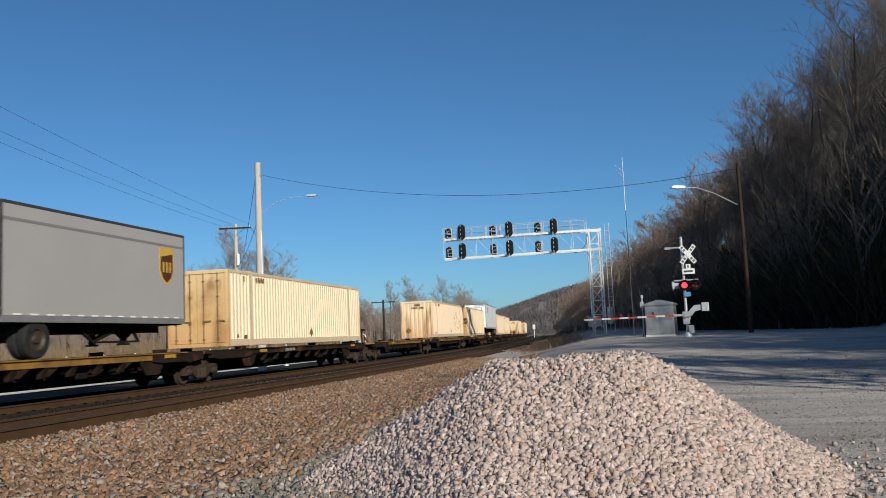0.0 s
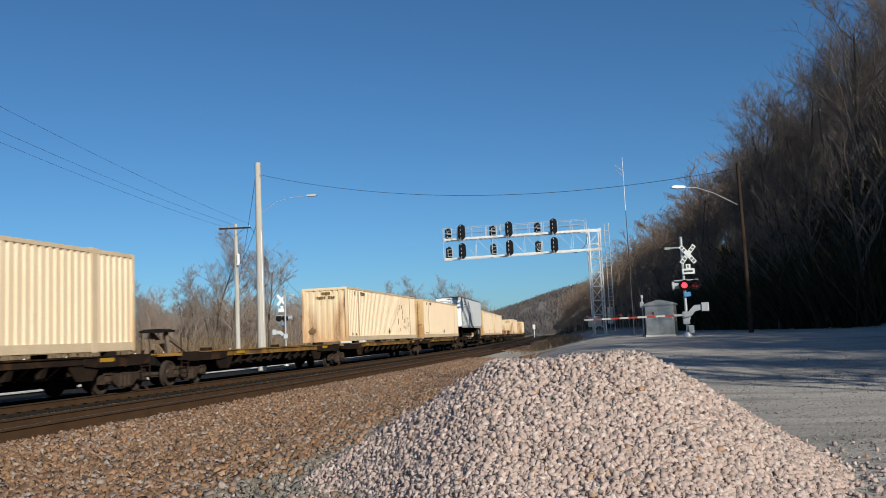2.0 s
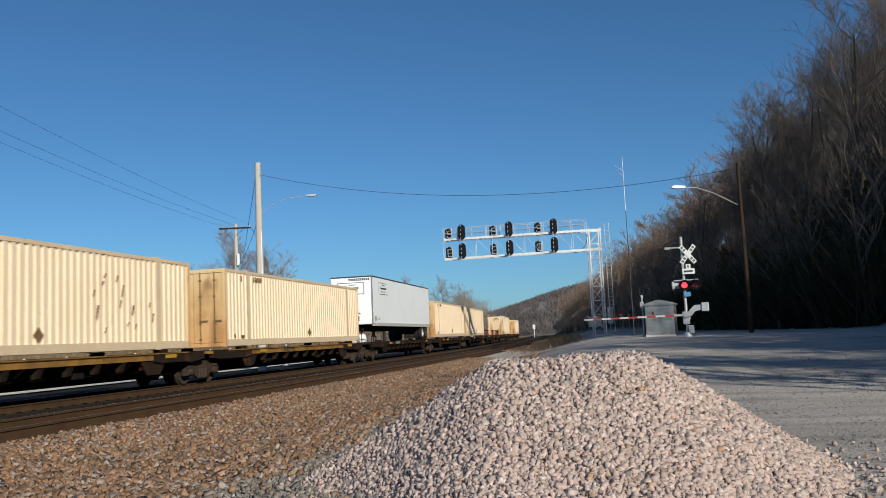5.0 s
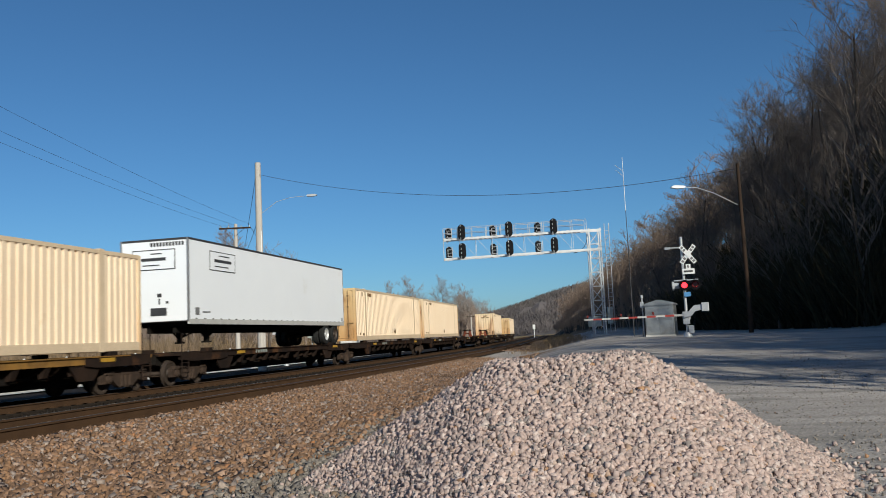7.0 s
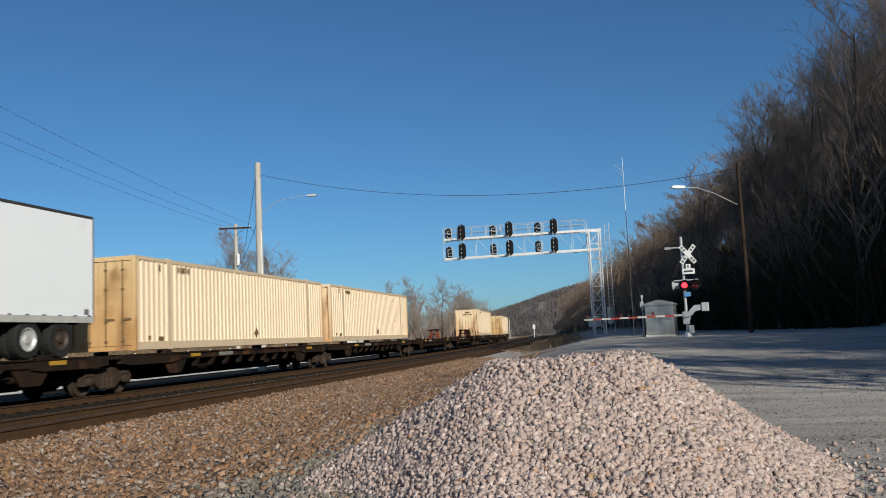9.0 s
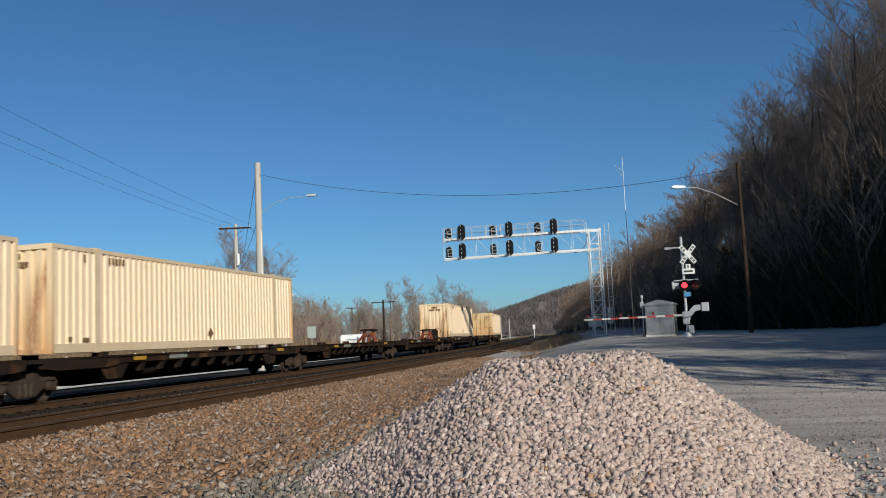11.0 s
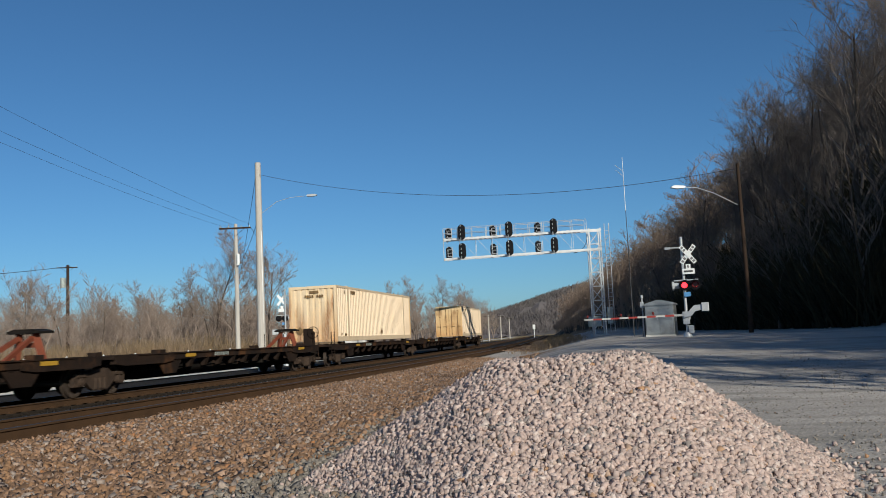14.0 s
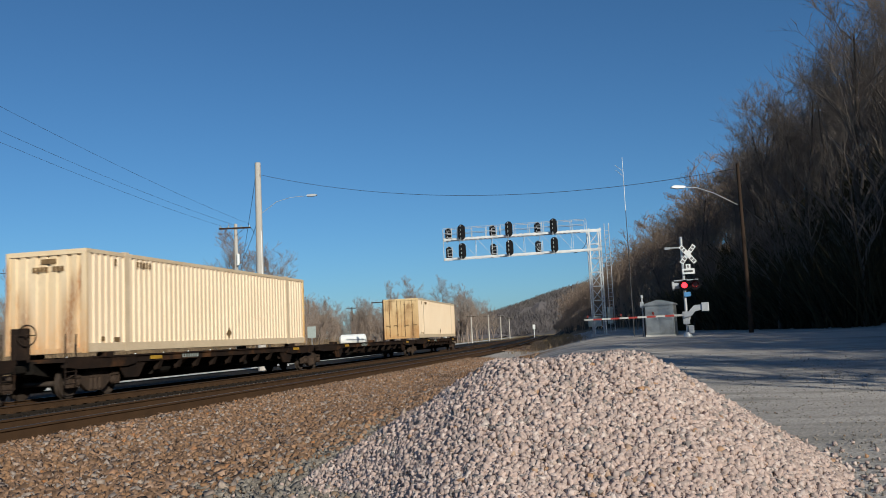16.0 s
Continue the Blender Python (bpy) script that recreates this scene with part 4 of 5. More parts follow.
def lens_disc(parent, x, y, z, first):
    bm = B()
    lathe(bm, [(-0.012, 0.09), (-0.006, 0.125), (0.0, 0.125)], 20)
    bmesh.ops.rotate(bm, verts=bm.verts[:], cent=(0, 0, 0), matrix=Matrix.Rotation(radians(90), 3, "Z"))
    nf = len(bm.faces)
    b2 = B()
    lathe(b2, [(0.0, 0.125), (0.006, 0.125), (0.012, 0.09)], 20)
    bmesh.ops.rotate(b2, verts=b2.verts[:], cent=(0, 0, 0), matrix=Matrix.Rotation(radians(90), 3, "Z"))
    tmp = bpy.data.meshes.new("tmp")
    b2.to_mesh(tmp)
    b2.free()
    bm.from_mesh(tmp)
    bpy.data.meshes.remove(tmp)
    bm.faces.ensure_lookup_table()
    for i, f in enumerate(bm.faces):
        f.material_index = 0 if i < nf else 1
    me = mesh_of(bm, "lens", RED_ON)
    me.materials.append(RED_OFF)
    ob = part("lens", me, None, parent, "red flashing lens")
    ob.matrix_basis = pose(x, y, z)
    FLASHERS.append((ob, first))


def crossing_signal(x, y, rz, gate, top, lit):
    z = height(x, y)
    s = thing("crossing_signal", "silver mast with white crossbuck and red flashing lights", "crossing signal", "crossing signals", (x, y, z), rz)
    bm = B()
    rod(bm, (0, 0, 0), (0, 0, top), 0.062, n=14)
    rod(bm, (0, 0, top), (0, 0, top + 0.05), 0.09, 0.03, n=14)
    rod(bm, (0, 0, 0), (0, 0, 0.22), 0.2, 0.12, n=14)
    part("mast", bm, GALV, s)
    bm = B()
    rod(bm, (-0.68, 0, top - 0.42), (0, 0, top - 0.42), 0.035, n=8)
    box(bm, -0.72, -0.5, -0.05, 0.05, top - 0.47, top - 0.37)
    part("bell_arm", bm, GALV, s)
    for a in (-1, 1):
        bm = B()
        box(bm, -0.48, 0.48, -0.012, 0.012, -0.09, 0.09)
        bmesh.ops.rotate(bm, verts=bm.verts[:], cent=(0, 0, 0), matrix=Matrix.Rotation(a * radians(52), 3, "Y"))
        bmesh.ops.translate(bm, verts=bm.verts[:], vec=(0.26, -0.13 - 0.014 * a, top - 0.75))
        bl = part("crossbuck_blade", bm, SIGN_WHITE, s, "white crossbuck blade")
        bm = B()
        for k in (-0.38, -0.24, 0.24, 0.38):
            box(bm, k - 0.05, k + 0.05, -0.016, -0.012, -0.06, 0.06)
        bmesh.ops.rotate(bm, verts=bm.verts[:], cent=(0, 0, 0), matrix=Matrix.Rotation(a * radians(52), 3, "Y"))
        bmesh.ops.translate(bm, verts=bm.verts[:], vec=(0.26, -0.13 - 0.014 * a, top - 0.75))
        part("lettering_bar", bm, GREY_BAND, bl)
    bm = B()
    box(bm, -0.02, 0.5, -0.16, -0.14, top - 1.62, top - 1.38)
    box(bm, 0.14, 0.34, -0.16, -0.14, top - 1.38, top - 1.18)
    pl = part("track_count_plate", bm, SIGN_WHITE, s, "white plate below the crossbuck")
    bm = B()
    box(bm, 0.05, 0.42, -0.166, -0.16, top - 1.54, top - 1.46)
    box(bm, 0.21, 0.26, -0.166, -0.16, top - 1.34, top - 1.22)
    part("lettering_bar", bm, DARK, pl)
    zl = top - 2.1
    bm = B()
    rod(bm, (-0.42, -0.1, zl + 0.22), (0.62, -0.1, zl + 0.22), 0.03, n=8)
    rod(bm, (0, 0, zl + 0.22), (0, -0.12, zl + 0.22), 0.05, n=8)
    part("light_bar", bm, GALV, s)
    for k, xx in enumerate((0.03, 0.48)):
        bm = B()
        lathe(bm, [(0.0, 0.23), (0.02, 0.23), (0.03, 0.15), (0.16, 0.12)], 24)
        bmesh.ops.rotate(bm, verts=bm.verts[:], cent=(0, 0, 0), matrix=Matrix.Rotation(radians(90), 3, "Z"))
        bmesh.ops.translate(bm, verts=bm.verts[:], vec=(xx, -0.2, zl))
        for i in range(12):
            a0, a1 = math.pi * i / 12, math.pi * (i + 1) / 12
            q = [bm.verts.new((xx + 0.17 * math.cos(a), yy, zl + 0.17 * math.sin(a))) for a, yy in ((a0, -0.2), (a1, -0.2), (a1, -0.42), (a0, -0.42))]
            bm.faces.new(q)
        hd = part("light_head", bm, SIGNAL_BLACK, s, "black light head with hood")
        if lit:
            lens_disc(hd, xx, -0.225, zl, k)
        else:
            bm = B()
            rod(bm, (xx, -0.22, zl), (xx, -0.2, zl), 0.14, n=16)
            part("lens", bm, RED_OFF, hd)
    bm = B()
    lathe(bm, [(0.0, 0.2), (0.05, 0.2), (0.1, 0.14), (0.3, 0.12)], 20)
    bmesh.ops.translate(bm, verts=bm.verts[:], vec=(-0.5, -0.05, zl))
    part("side_light_head", bm, GALV, s, "silver light head turned sideways")
    bm = B()
    box(bm, -0.02, 0.26, -0.14, -0.1, zl - 0.5, zl - 0.3, 0.01)
    part("notice_plate", bm, SIGN_BLUE, s, "small blue notice plate")
    bm = B()
    box(bm, 0.06, 0.28, -0.14, 0.14, 0.15, 0.5, 0.02)
    box(bm, -0.14, 0.14, -0.2, -0.06, 0.55, 0.8, 0.02)
    part("junction_box", bm, GALV, s)
    if gate:
        bm = B()
        prism(bm, [(-0.1, zl - 1.42), (0.25, zl - 1.34), (0.4, zl - 1.16), (0.72, zl - 1.1), (0.72, zl - 0.88), (0.36, zl - 0.9), (0.1, zl - 1.18), (-0.1, zl - 1.26)], -0.3, -0.22, "y")
        box(bm, 0.68, 0.98, -0.36, -0.16, zl - 1.18, zl - 0.8, 0.02)
        box(bm, -0.16, 0.16, -0.2, 0.2, zl - 1.5, zl - 1.15, 0.03)
        part("gate_mechanism", bm, GALV, s, "grey gate mechanism with counterweight")
        L, n = (4.35, 11) if gate is True else (0.5, 0)
        for i in range(n):
            bm = B()
            a, b = -0.1 - L * i / n, -0.1 - L * (i + 1) / n
            r0 = 0.045 - 0.012 * i / n
            box(bm, b, a, -0.28, -0.24, zl - 1.3 - r0, zl - 1.3 + r0)
            part("gate_arm_section", bm, SIGN_RED if i % 2 else DULL_WHITE, s, "striped gate arm section")
        for k in (1.4, 2.8, 4.3)[:n]:
            bm = B()
            rod(bm, (-k, -0.27, zl - 1.22), (-k, -0.27, zl - 1.1), 0.045, n=8)
            part("gate_lamp", bm, RED_OFF, s)
    return s


crossing_signal(2.25, 38.55, -8, True, 4.35, True)
crossing_signal(-25.0, 58.2, 200, "raised", 5.6, False)


def relay_cabinet(x, y, rz):
    z = height(x, y)
    c = thing("relay_cabinet", "silver metal relay cabinet with a low peaked roof", "cabinet", "", (x, y, z), rz)
    bm = B()
    box(bm, -0.7, 0.7, -0.55, 0.55, 0.08, 1.55, 0.015)
    part("cabinet_body", bm, SILVER, c)
    bm = B()
    prism(bm, [(-0.78, 1.54), (0.78, 1.54), (0.74, 1.62), (0.1, 1.8), (-0.1, 1.8), (-0.74, 1.62)], -0.62, 0.62, "y")
    part("roof", bm, SILVER, c)
    bm = B()
    box(bm, -0.72, 0.72, -0.6, 0.6, -0.1, 0.08)
    part("plinth", bm, CONCRETE, c)
    for x0, x1 in ((-0.66, -0.01), (0.01, 0.66)):
        bm = B()
        box(bm, x0, x1, -0.572, -0.55, 0.14, 1.5, 0.006)
        d = part("door", bm, SILVER, c)
        bm = B()
        box(bm, x1 - 0.12, x1 - 0.06, -0.6, -0.572, 0.8, 0.95)
        part("handle", bm, ALLOY, d)
    bm = B()
    rod(bm, (-0.86, -0.2, 0), (-0.86, -0.2, 1.95), 0.035, n=8)
    box(bm, -0.96, -0.78, -0.3, -0.1, 1.45, 1.75, 0.02)
    rod(bm, (-0.86, -0.2, 1.95), (-0.86, -0.2, 2.1), 0.06, n=8)
    part("service_post", bm, GALV, c, "thin service post with meter box")
    bm = B()
    box(bm, -0.98, -0.74, 0.1, 0.55, 0.0, 1.3, 0.02)
    part("side_case", bm, DARK, c)
    return c


relay_cabinet(1.33, 43.9, -10)


def signal_bridge():
    a, b = Vector((-2.55, 76.6, 0)), Vector((-16.1, 73.0, 0))
    L = (b - a).length
    rz = math.degrees(math.atan2(b.y - a.y, b.x - a.x))
    s = thing("signal_bridge", "galvanised cantilever signal bridge carrying black signal heads", "signal bridge", "", (a.x, a.y, height(a.x, a.y)), rz)
    H1, H0 = 9.4, 7.68
    # lattice tower: local x runs out along the arm
    for x in (0.0, 1.0):
        for y in (-0.4, 0.4):
            bm = B()
            beam(bm, (x, y, 0), (x, y, H1 + 0.15), 0.11, 0.11)
            part("tower_leg", bm, GALV, s)
    zs = np.linspace(0.6, H1, 8)
    for k in range(7):
        z0, z1 = zs[k], zs[k + 1]
        for y in (-0.4, 0.4):
            bm = B()
            p, q = ((0, y, z1), (1, y, z0)) if y > 0 else ((0, y, z0), (1, y, z1))
            beam(bm, q, p, 0.14 if y > 0 else 0.03, 0.05)
            beam(bm, (0, y, z1), (1, y, z1), 0.05, 0.05)
            part("tower_brace", bm, GALV, s)
    bm = B()
    box(bm, -0.2, 1.2, -0.6, 0.6, -0.2, 0.12)
    part("footing", bm, CONCRETE, s)
    for z in (H0, H1):
        for y in (-0.4, 0.4):
            bm = B()
            beam(bm, (-0.1, y, z), (L, y, z - 0.35), 0.1, 0.17)
            part("arm_chord", bm, GALV, s)
    n = 9
    for k in range(n):
        x0, x1 = 1 + (L - 1) * k / n, 1 + (L - 1) * (k + 1) / n
        f0, f1 = -0.35 * x0 / L, -0.35 * x1 / L
        bm = B()
        for y in (-0.4, 0.4):
            beam(bm, (x1, y, H0 + f1), (x1, y, H1 + f1), 0.026, 0.026)
        beam(bm, (x0, 0.4, H0 + f0), (x1, 0.4, H1 + f1), 0.02, 0.02)
        beam(bm, (x1, -0.4, H0 + f1), (x1, 0.4, H0 + f1), 0.05, 0.05)
        part("arm_brace", bm, GALV, s)
    bm = B()
    for k in range(30):
        x = 1.6 + (L - 1.7) * k / 29
        box(bm, x - 0.12, x + 0.12, -0.38, 0.38, H1 - 0.35 * x / L + 0.1, H1 - 0.35 * x / L + 0.13)
    part("walkway", bm, GALV, s, "open grating walkway")
    for y in (-0.45, 0.45):
        bm = B()
        for zz in (0.55, 1.0):
            rod(bm, (1.2, y, H1 + zz), (L, y, H1 + zz - 0.35), 0.022, n=6)
        for k in range(11):
            x = 1.2 + (L - 1.2) * k / 10
            rod(bm, (x, y, H1 - 0.35 * x / L), (x, y, H1 + 1.0 - 0.35 * x / L), 0.025, n=6)
        part("railing", bm, GALV, s)
    # maintenance ladder pipes beside the tower
    bm = B()
    for x in (-0.55, -0.95):
        rod(bm, (x, -0.2, 0.3), (x, -0.2, H1 + 0.6), 0.035, n=6)
    for k in range(26):
        rod(bm, (-0.95, -0.2, 0.6 + k * 0.35), (-0.55, -0.2, 0.6 + k * 0.35), 0.015, n=5)
    part("ladder", bm, GALV, s)
    bm = B()
    box(bm, -0.85, -0.4, -0.55, -0.25, 1.0, 2.5, 0.03)
    box(bm, 0.2, 1.3, -0.9, -0.4, 0.8, 1.7, 0.03)
    part("equipment_case", bm, SIGN_BACK, s)
    bm = B()
    for k in range(10):
        a0, a1 = 1.571 * k / 10, 1.571 * (k + 1) / 10
        rod(bm, (1.0 + 1.3 * (1 - math.cos(a0)), -0.5, H0 + 1.3 - 1.5 * math.sin(a0)), (1.0 + 1.3 * (1 - math.cos(a1)), -0.5, H0 + 1.3 - 1.5 * math.sin(a1)), 0.03, n=6)
    part("cable_loop", bm, CABLE, s)
    for k, fr in enumerate((0.30, 0.39, 0.585, 0.68, 0.885, 0.965)):
        x = L * fr
        front = k % 2 == 0
        for up in (True, False):
            z = (H1 + 0.55 if up else H0 + 0.6) - 0.35 * fr
            sh = [(0.33 * math.cos(t), 0.36 * math.sin(t) + (0.33 if math.sin(t) > 0 else -0.33)) for t in np.linspace(0, 6.2832, 22, endpoint=False)]
            if not front:
                sh = [(0.86 * p, 0.86 * q) for p, q in sh]
            bm = B()
            y0 = 0.72 if front else -0.5
            prism(bm, [(x + p, z + q) for p, q in sh], y0, y0 + 0.03, "y")
            hd = part("signal_head", bm, SIGNAL_BLACK, s, "black oval signal target")
            for dz in (-0.38, 0.0, 0.38):
                bm = B()
                rod(bm, (x, y0 - 0.22, z + dz), (x, y0, z + dz), 0.13, n=12)
                rod(bm, (x, y0 + 0.03, z + dz), (x, y0 + 0.2, z + dz), 0.15, n=12)
                part("lamp_unit", bm, SIGNAL_BLACK, hd)
            bm = B()
            rod(bm, (x + 0.1, y0 + 0.1, z - 0.75), (x + 0.1, y0 + 0.1, z + 0.6), 0.04, n=6)
            if not front:
                rod(bm, (x - 0.25, 0.5, z - 0.6), (x - 0.25, 0.5, z + 0.45), 0.03, n=6)
                for dz in (-0.4, -0.1, 0.2):
                    rod(bm, (x - 0.25, 0.5, z + dz), (x + 0.2, 0.5, z + dz), 0.025, n=6)
            part("bracket", bm, GALV, hd)


signal_bridge()


def wood_pole(x, y, top, r, material, label, arm=0.0, arm_rz=0, cap=True, group="utility poles"):
    z = height(x, y)
    p = thing("utility_pole", label, "utility pole", group, (x, y, z - 0.05), 0)
    bm = B()
    rod(bm, (0, 0, 0), (0, 0, top - z), r * 1.2, r * 0.8, n=14)
    part("pole", bm, material, p)
    if arm:
        c, s = math.cos(radians(arm_rz)), math.sin(radians(arm_rz))
        bm = B()
        beam(bm, (-arm / 2 * c, -arm / 2 * s - 0.15, top - z - 0.35), (arm / 2 * c, arm / 2 * s - 0.15, top - z - 0.35), 0.1, 0.12)
        for k in (-0.3, 0.3):
            beam(bm, (arm * k * c, arm * k * s - 0.15, top - z - 0.38), (0, -0.12, top - z - 1.0), 0.04, 0.02)
        ca = part("crossarm", bm, WOOD_DARK, p, "weathered crossarm")
        for k in (-0.46, -0.2, 0.2, 0.46):
            bm = B()
            rod(bm, (arm * k * c, arm * k * s - 0.15, top - z - 0.3), (arm * k * c, arm * k * s - 0.15, top - z - 0.14), 0.045, 0.03, n=8)
            part("insulator", bm, SIGN_BACK, ca)
    return p, z


def street_lamp_arm(p, z0, pts, lamp, d):
    bm = B()
    for a, b in zip(pts, pts[1:]):
        rod(bm, a, b, 0.016, n=8)
    arm = part("lamp_arm", bm, GALV, p, "thin galvanised lamp arm")
    bm = B()
    x, y, z = lamp
    prism(bm, [(-0.42, 0.02), (-0.3, 0.1), (0.3, 0.14), (0.5, 0.08), (0.5, 0.0), (0.1, -0.07), (-0.36, -0.05)], -0.15, 0.15, "y")
    bmesh.ops.transform(bm, verts=bm.verts[:], matrix=pose(x, y, z, 0, 0, d) @ Matrix.Scale(0.75, 4))
    part("luminaire", bm, GALV, arm, "cobra-head luminaire")


p1, z1 = wood_pole(-23.3, 50.4, 13.15, 0.23, WOOD_POLE, "tall grey weathered wooden pole with a street light")
street_lamp_arm(p1, z1, [(0.2, 0.1, 10.2), (1.1, 0.35, 10.9), (2.0, 0.6, 11.15), (2.9, 0.8, 11.2)], (3.3, 0.9, 11.2), 12)
bm = B()
rod(bm, (0.22, -0.1, 0), (0.18, -0.1, 9.0), 0.03, n=6)
part("conduit", bm, SIGN_WHITE, p1, "pale conduit up the pole")
p2, z2 = wood_pole(-30.0, 60.6, 10.85, 0.16, WOOD_POLE, "grey wooden pole with a single crossarm", 2.5, 12)
bm = B()
rod(bm, (0.25, -0.2, 8.0), (0.25, -0.2, 8.9), 0.12, n=10)
part("fuse_unit", bm, SIGN_WHITE, p2)
p3, z3 = wood_pole(-71.6, 96.4, 12.9, 0.22, WOOD_DARK, "dark wooden pole with crossarm and transformer can", 2.6, 20)
bm = B()
rod(bm, (-0.55, -0.2, 10.9), (-0.55, -0.2, 12.2), 0.36, n=14)
part("transformer", bm, SIGN_BACK, p3, "pale transformer can")
for x, y, t in ((-63.75, 160.0, 9.9), (-65.0, 190.7, 9.4), (-34.6, 115.3, 6.95)):
    wood_pole(x, y, t, 0.17, WOOD_DARK, "distant dark wooden pole with a crossarm", 2.6 if t > 8 else 3.4, 10)
for x, y, t in ((-35.3, 185.0, 5.9), (-37.4, 220.0, 6.6), (-40.4, 260.0, 7.2), (-43.5, 300.0, 7.2)):
    wood_pole(x, y, t, 0.16, WOOD_POLE, "distant pale wooden pole beside the tracks", 2.2, 10)
p4, z4 = wood_pole(5.35, 42.2, 8.9, 0.095, WOOD_DARK, "brown wooden pole with a street light before the woods")
street_lamp_arm(p4, z4, [(-0.12, 0, 6.15), (-1.2, -0.35, 6.75), (-2.0, -0.6, 7.05), (-2.5, -0.75, 7.08)], (-2.85, -0.9, 7.07), 197)


def wire(name, a, b, sag, r=0.014):
    cu = bpy.data.curves.new(name, "CURVE")
    cu.dimensions, cu.bevel_depth, cu.bevel_resolution = "3D", r, 1
    sp = cu.splines.new("POLY")
    sp.points.add(24)
    for i in range(25):
        t = i / 24
        p = Vector(a).lerp(Vector(b), t)
        sp.points[i].co = (p.x, p.y, p.z - sag * 4 * t * (1 - t), 1)
    cu.materials.append(CABLE)
    return tagged(new(name, cu), "thin dark overhead wire between poles", "wire", "overhead wires")


wire("overhead_wire", (-23.2, 50.3, 12.3), (5.3, 42.1, 8.6), 1.35, 0.013)
arm_l, arm_r = (-31.1, 60.2, 10.7), (-28.9, 60.6, 10.75)
wire("overhead_wire", arm_l, (-26.0, 2.0, 14.2), 0.9, 0.007)
wire("overhead_wire", arm_r, (-24.5, 2.0, 15.6), 0.9, 0.007)
wire("overhead_wire", (-30.0, 60.5, 10.7), (-25.3, 2.0, 14.6), 1.0, 0.007)
wire("overhead_wire", arm_l, (-63.7, 160.0, 9.7), 1.5)
wire("overhead_wire", arm_r, (-62.8, 160.0, 9.7), 1.5)
wire("overhead_wire", (-23.3, 50.4, 9.6), (-30.0, 60.6, 7.4), 0.5)
wire("overhead_wire", (-23.4, 50.2, 12.0), (-29.6, 60.6, 7.2), 0.1)
wire("overhead_wire", (-72.4, 96.2, 12.6), (-120.0, 80.0, 12.4), 1.0, 0.02)
wire("overhead_wire", (-71.0, 96.2, 12.6), (-120.0, 82.0, 12.6), 1.0, 0.02)

ant = thing("radio_mast", "tall slender pale radio mast behind the relay cabinet", "mast", "", (-0.05, 51.3, height(-0.05, 51.3)))
bm = B()
rod(bm, (0, 0, 0), (0, 0, 3.5), 0.03, 0.026, n=8)
rod(bm, (0, 0, 3.5), (0, 0, 7.5), 0.022, 0.018, n=8)
part("mast_tube", bm, DARK, ant)
bm = B()
rod(bm, (0, 0, 7.5), (0, 0, 10.75), 0.02, 0.012, n=8)
part("whip", bm, SIGN_WHITE, ant)
bm = B()
for z in (10.0, 10.3):
    rod(bm, (-0.45, 0, z), (-0.02, 0, z - 0.4), 0.012, n=5)
part("aerial_element", bm, GALV, ant)

# things beyond the train
for k in range(9):
    x, y, h = line(34 + k * 3.4, -14.0)
    bo = thing("marker_post", "short white marker post beside the service road", "post", "marker posts", (x, y, height(x, y)))
    bm = B()
    rod(bm, (0, 0, 0), (0, 0, 1.5), 0.05, 0.05, n=8)
    part("post", bm, SIGN_WHITE, bo)
    bm = B()
    rod(bm, (0, 0, 1.5), (0, 0, 1.56), 0.07, 0.03, n=8)
    part("cap", bm, SIGN_WHITE, bo)
wall = thing("block_wall", "low wall of pale concrete blocks beyond the train", "wall")
bm = B()
box(bm, -0.16, 0.16, -0.585, 0.585, -0.1, 0.62, 0.015)
BLOCK = mesh_of(bm, "concrete_block", mat("lit_concrete_block", (0.56, 0.545, 0.52), (0.42, 0.41, 0.39), 2.4, 0.9, bump=0.3, spot=(0.3, 0.29, 0.27), spot_scale=1.3, spot_lo=0.56, spot_hi=0.7))
for k in range(48):
    x, y, h = line(16 + k * 1.2, -10.6)
    o = new("concrete_block", BLOCK)
    o.parent = wall
    o.matrix_basis = pose(x + random.uniform(-0.015, 0.015), y, height(x, y) + random.uniform(-0.03, 0.01), 0, 0, math.degrees(h) + random.uniform(-0.8, 0.8))
sg = thing("road_sign", "road sign seen from behind on a thin post", "sign", "", (-33.6, 85.1, height(-33.6, 85.1)), 10)
bm = B()
box(bm, -0.45, 0.45, -0.02, 0.0, 2.3, 3.5, 0.01)
part("sign_plate", bm, SIGN_BACK, sg)
bm = B()
rod(bm, (0, 0.03, 0), (0, 0.03, 3.4), 0.04, n=6)
part("post", bm, GALV, sg)
tk = thing("storage_tank", "pale storage tank on saddles far beyond the tracks", "tank", "", (-42.4, 124.4, height(-42.4, 124.4)), 12)
bm = B()
b2 = [(-2.1, 0.1), (-2.05, 0.5), (-1.8, 0.85), (1.8, 0.85), (2.05, 0.5), (2.1, 0.1)]
lathe(bm, b2, 20)
bmesh.ops.translate(bm, verts=bm.verts[:], vec=(0, 0, 2.2))
part("vessel", bm, SIGN_WHITE, tk)
for k in (-1.2, 1.2):
    bm = B()
    box(bm, k - 0.2, k + 0.2, -0.6, 0.6, 0, 1.6)
    part("saddle", bm, CONCRETE, tk)
x, y, h = line(262, 3.0)
ls = thing("lineside_signal", "small white lineside signal far down the line", "signal", "", (x, y, height(x, y)))
bm = B()
rod(bm, (0, 0, 0), (0, 0, 3.2), 0.12, n=8)
part("post", bm, SIGN_WHITE, ls)
bm = B()
box(bm, -0.4, 0.4, -0.2, 0.2, 2.6, 4.0, 0.05)
part("case", bm, SIGN_WHITE, ls)

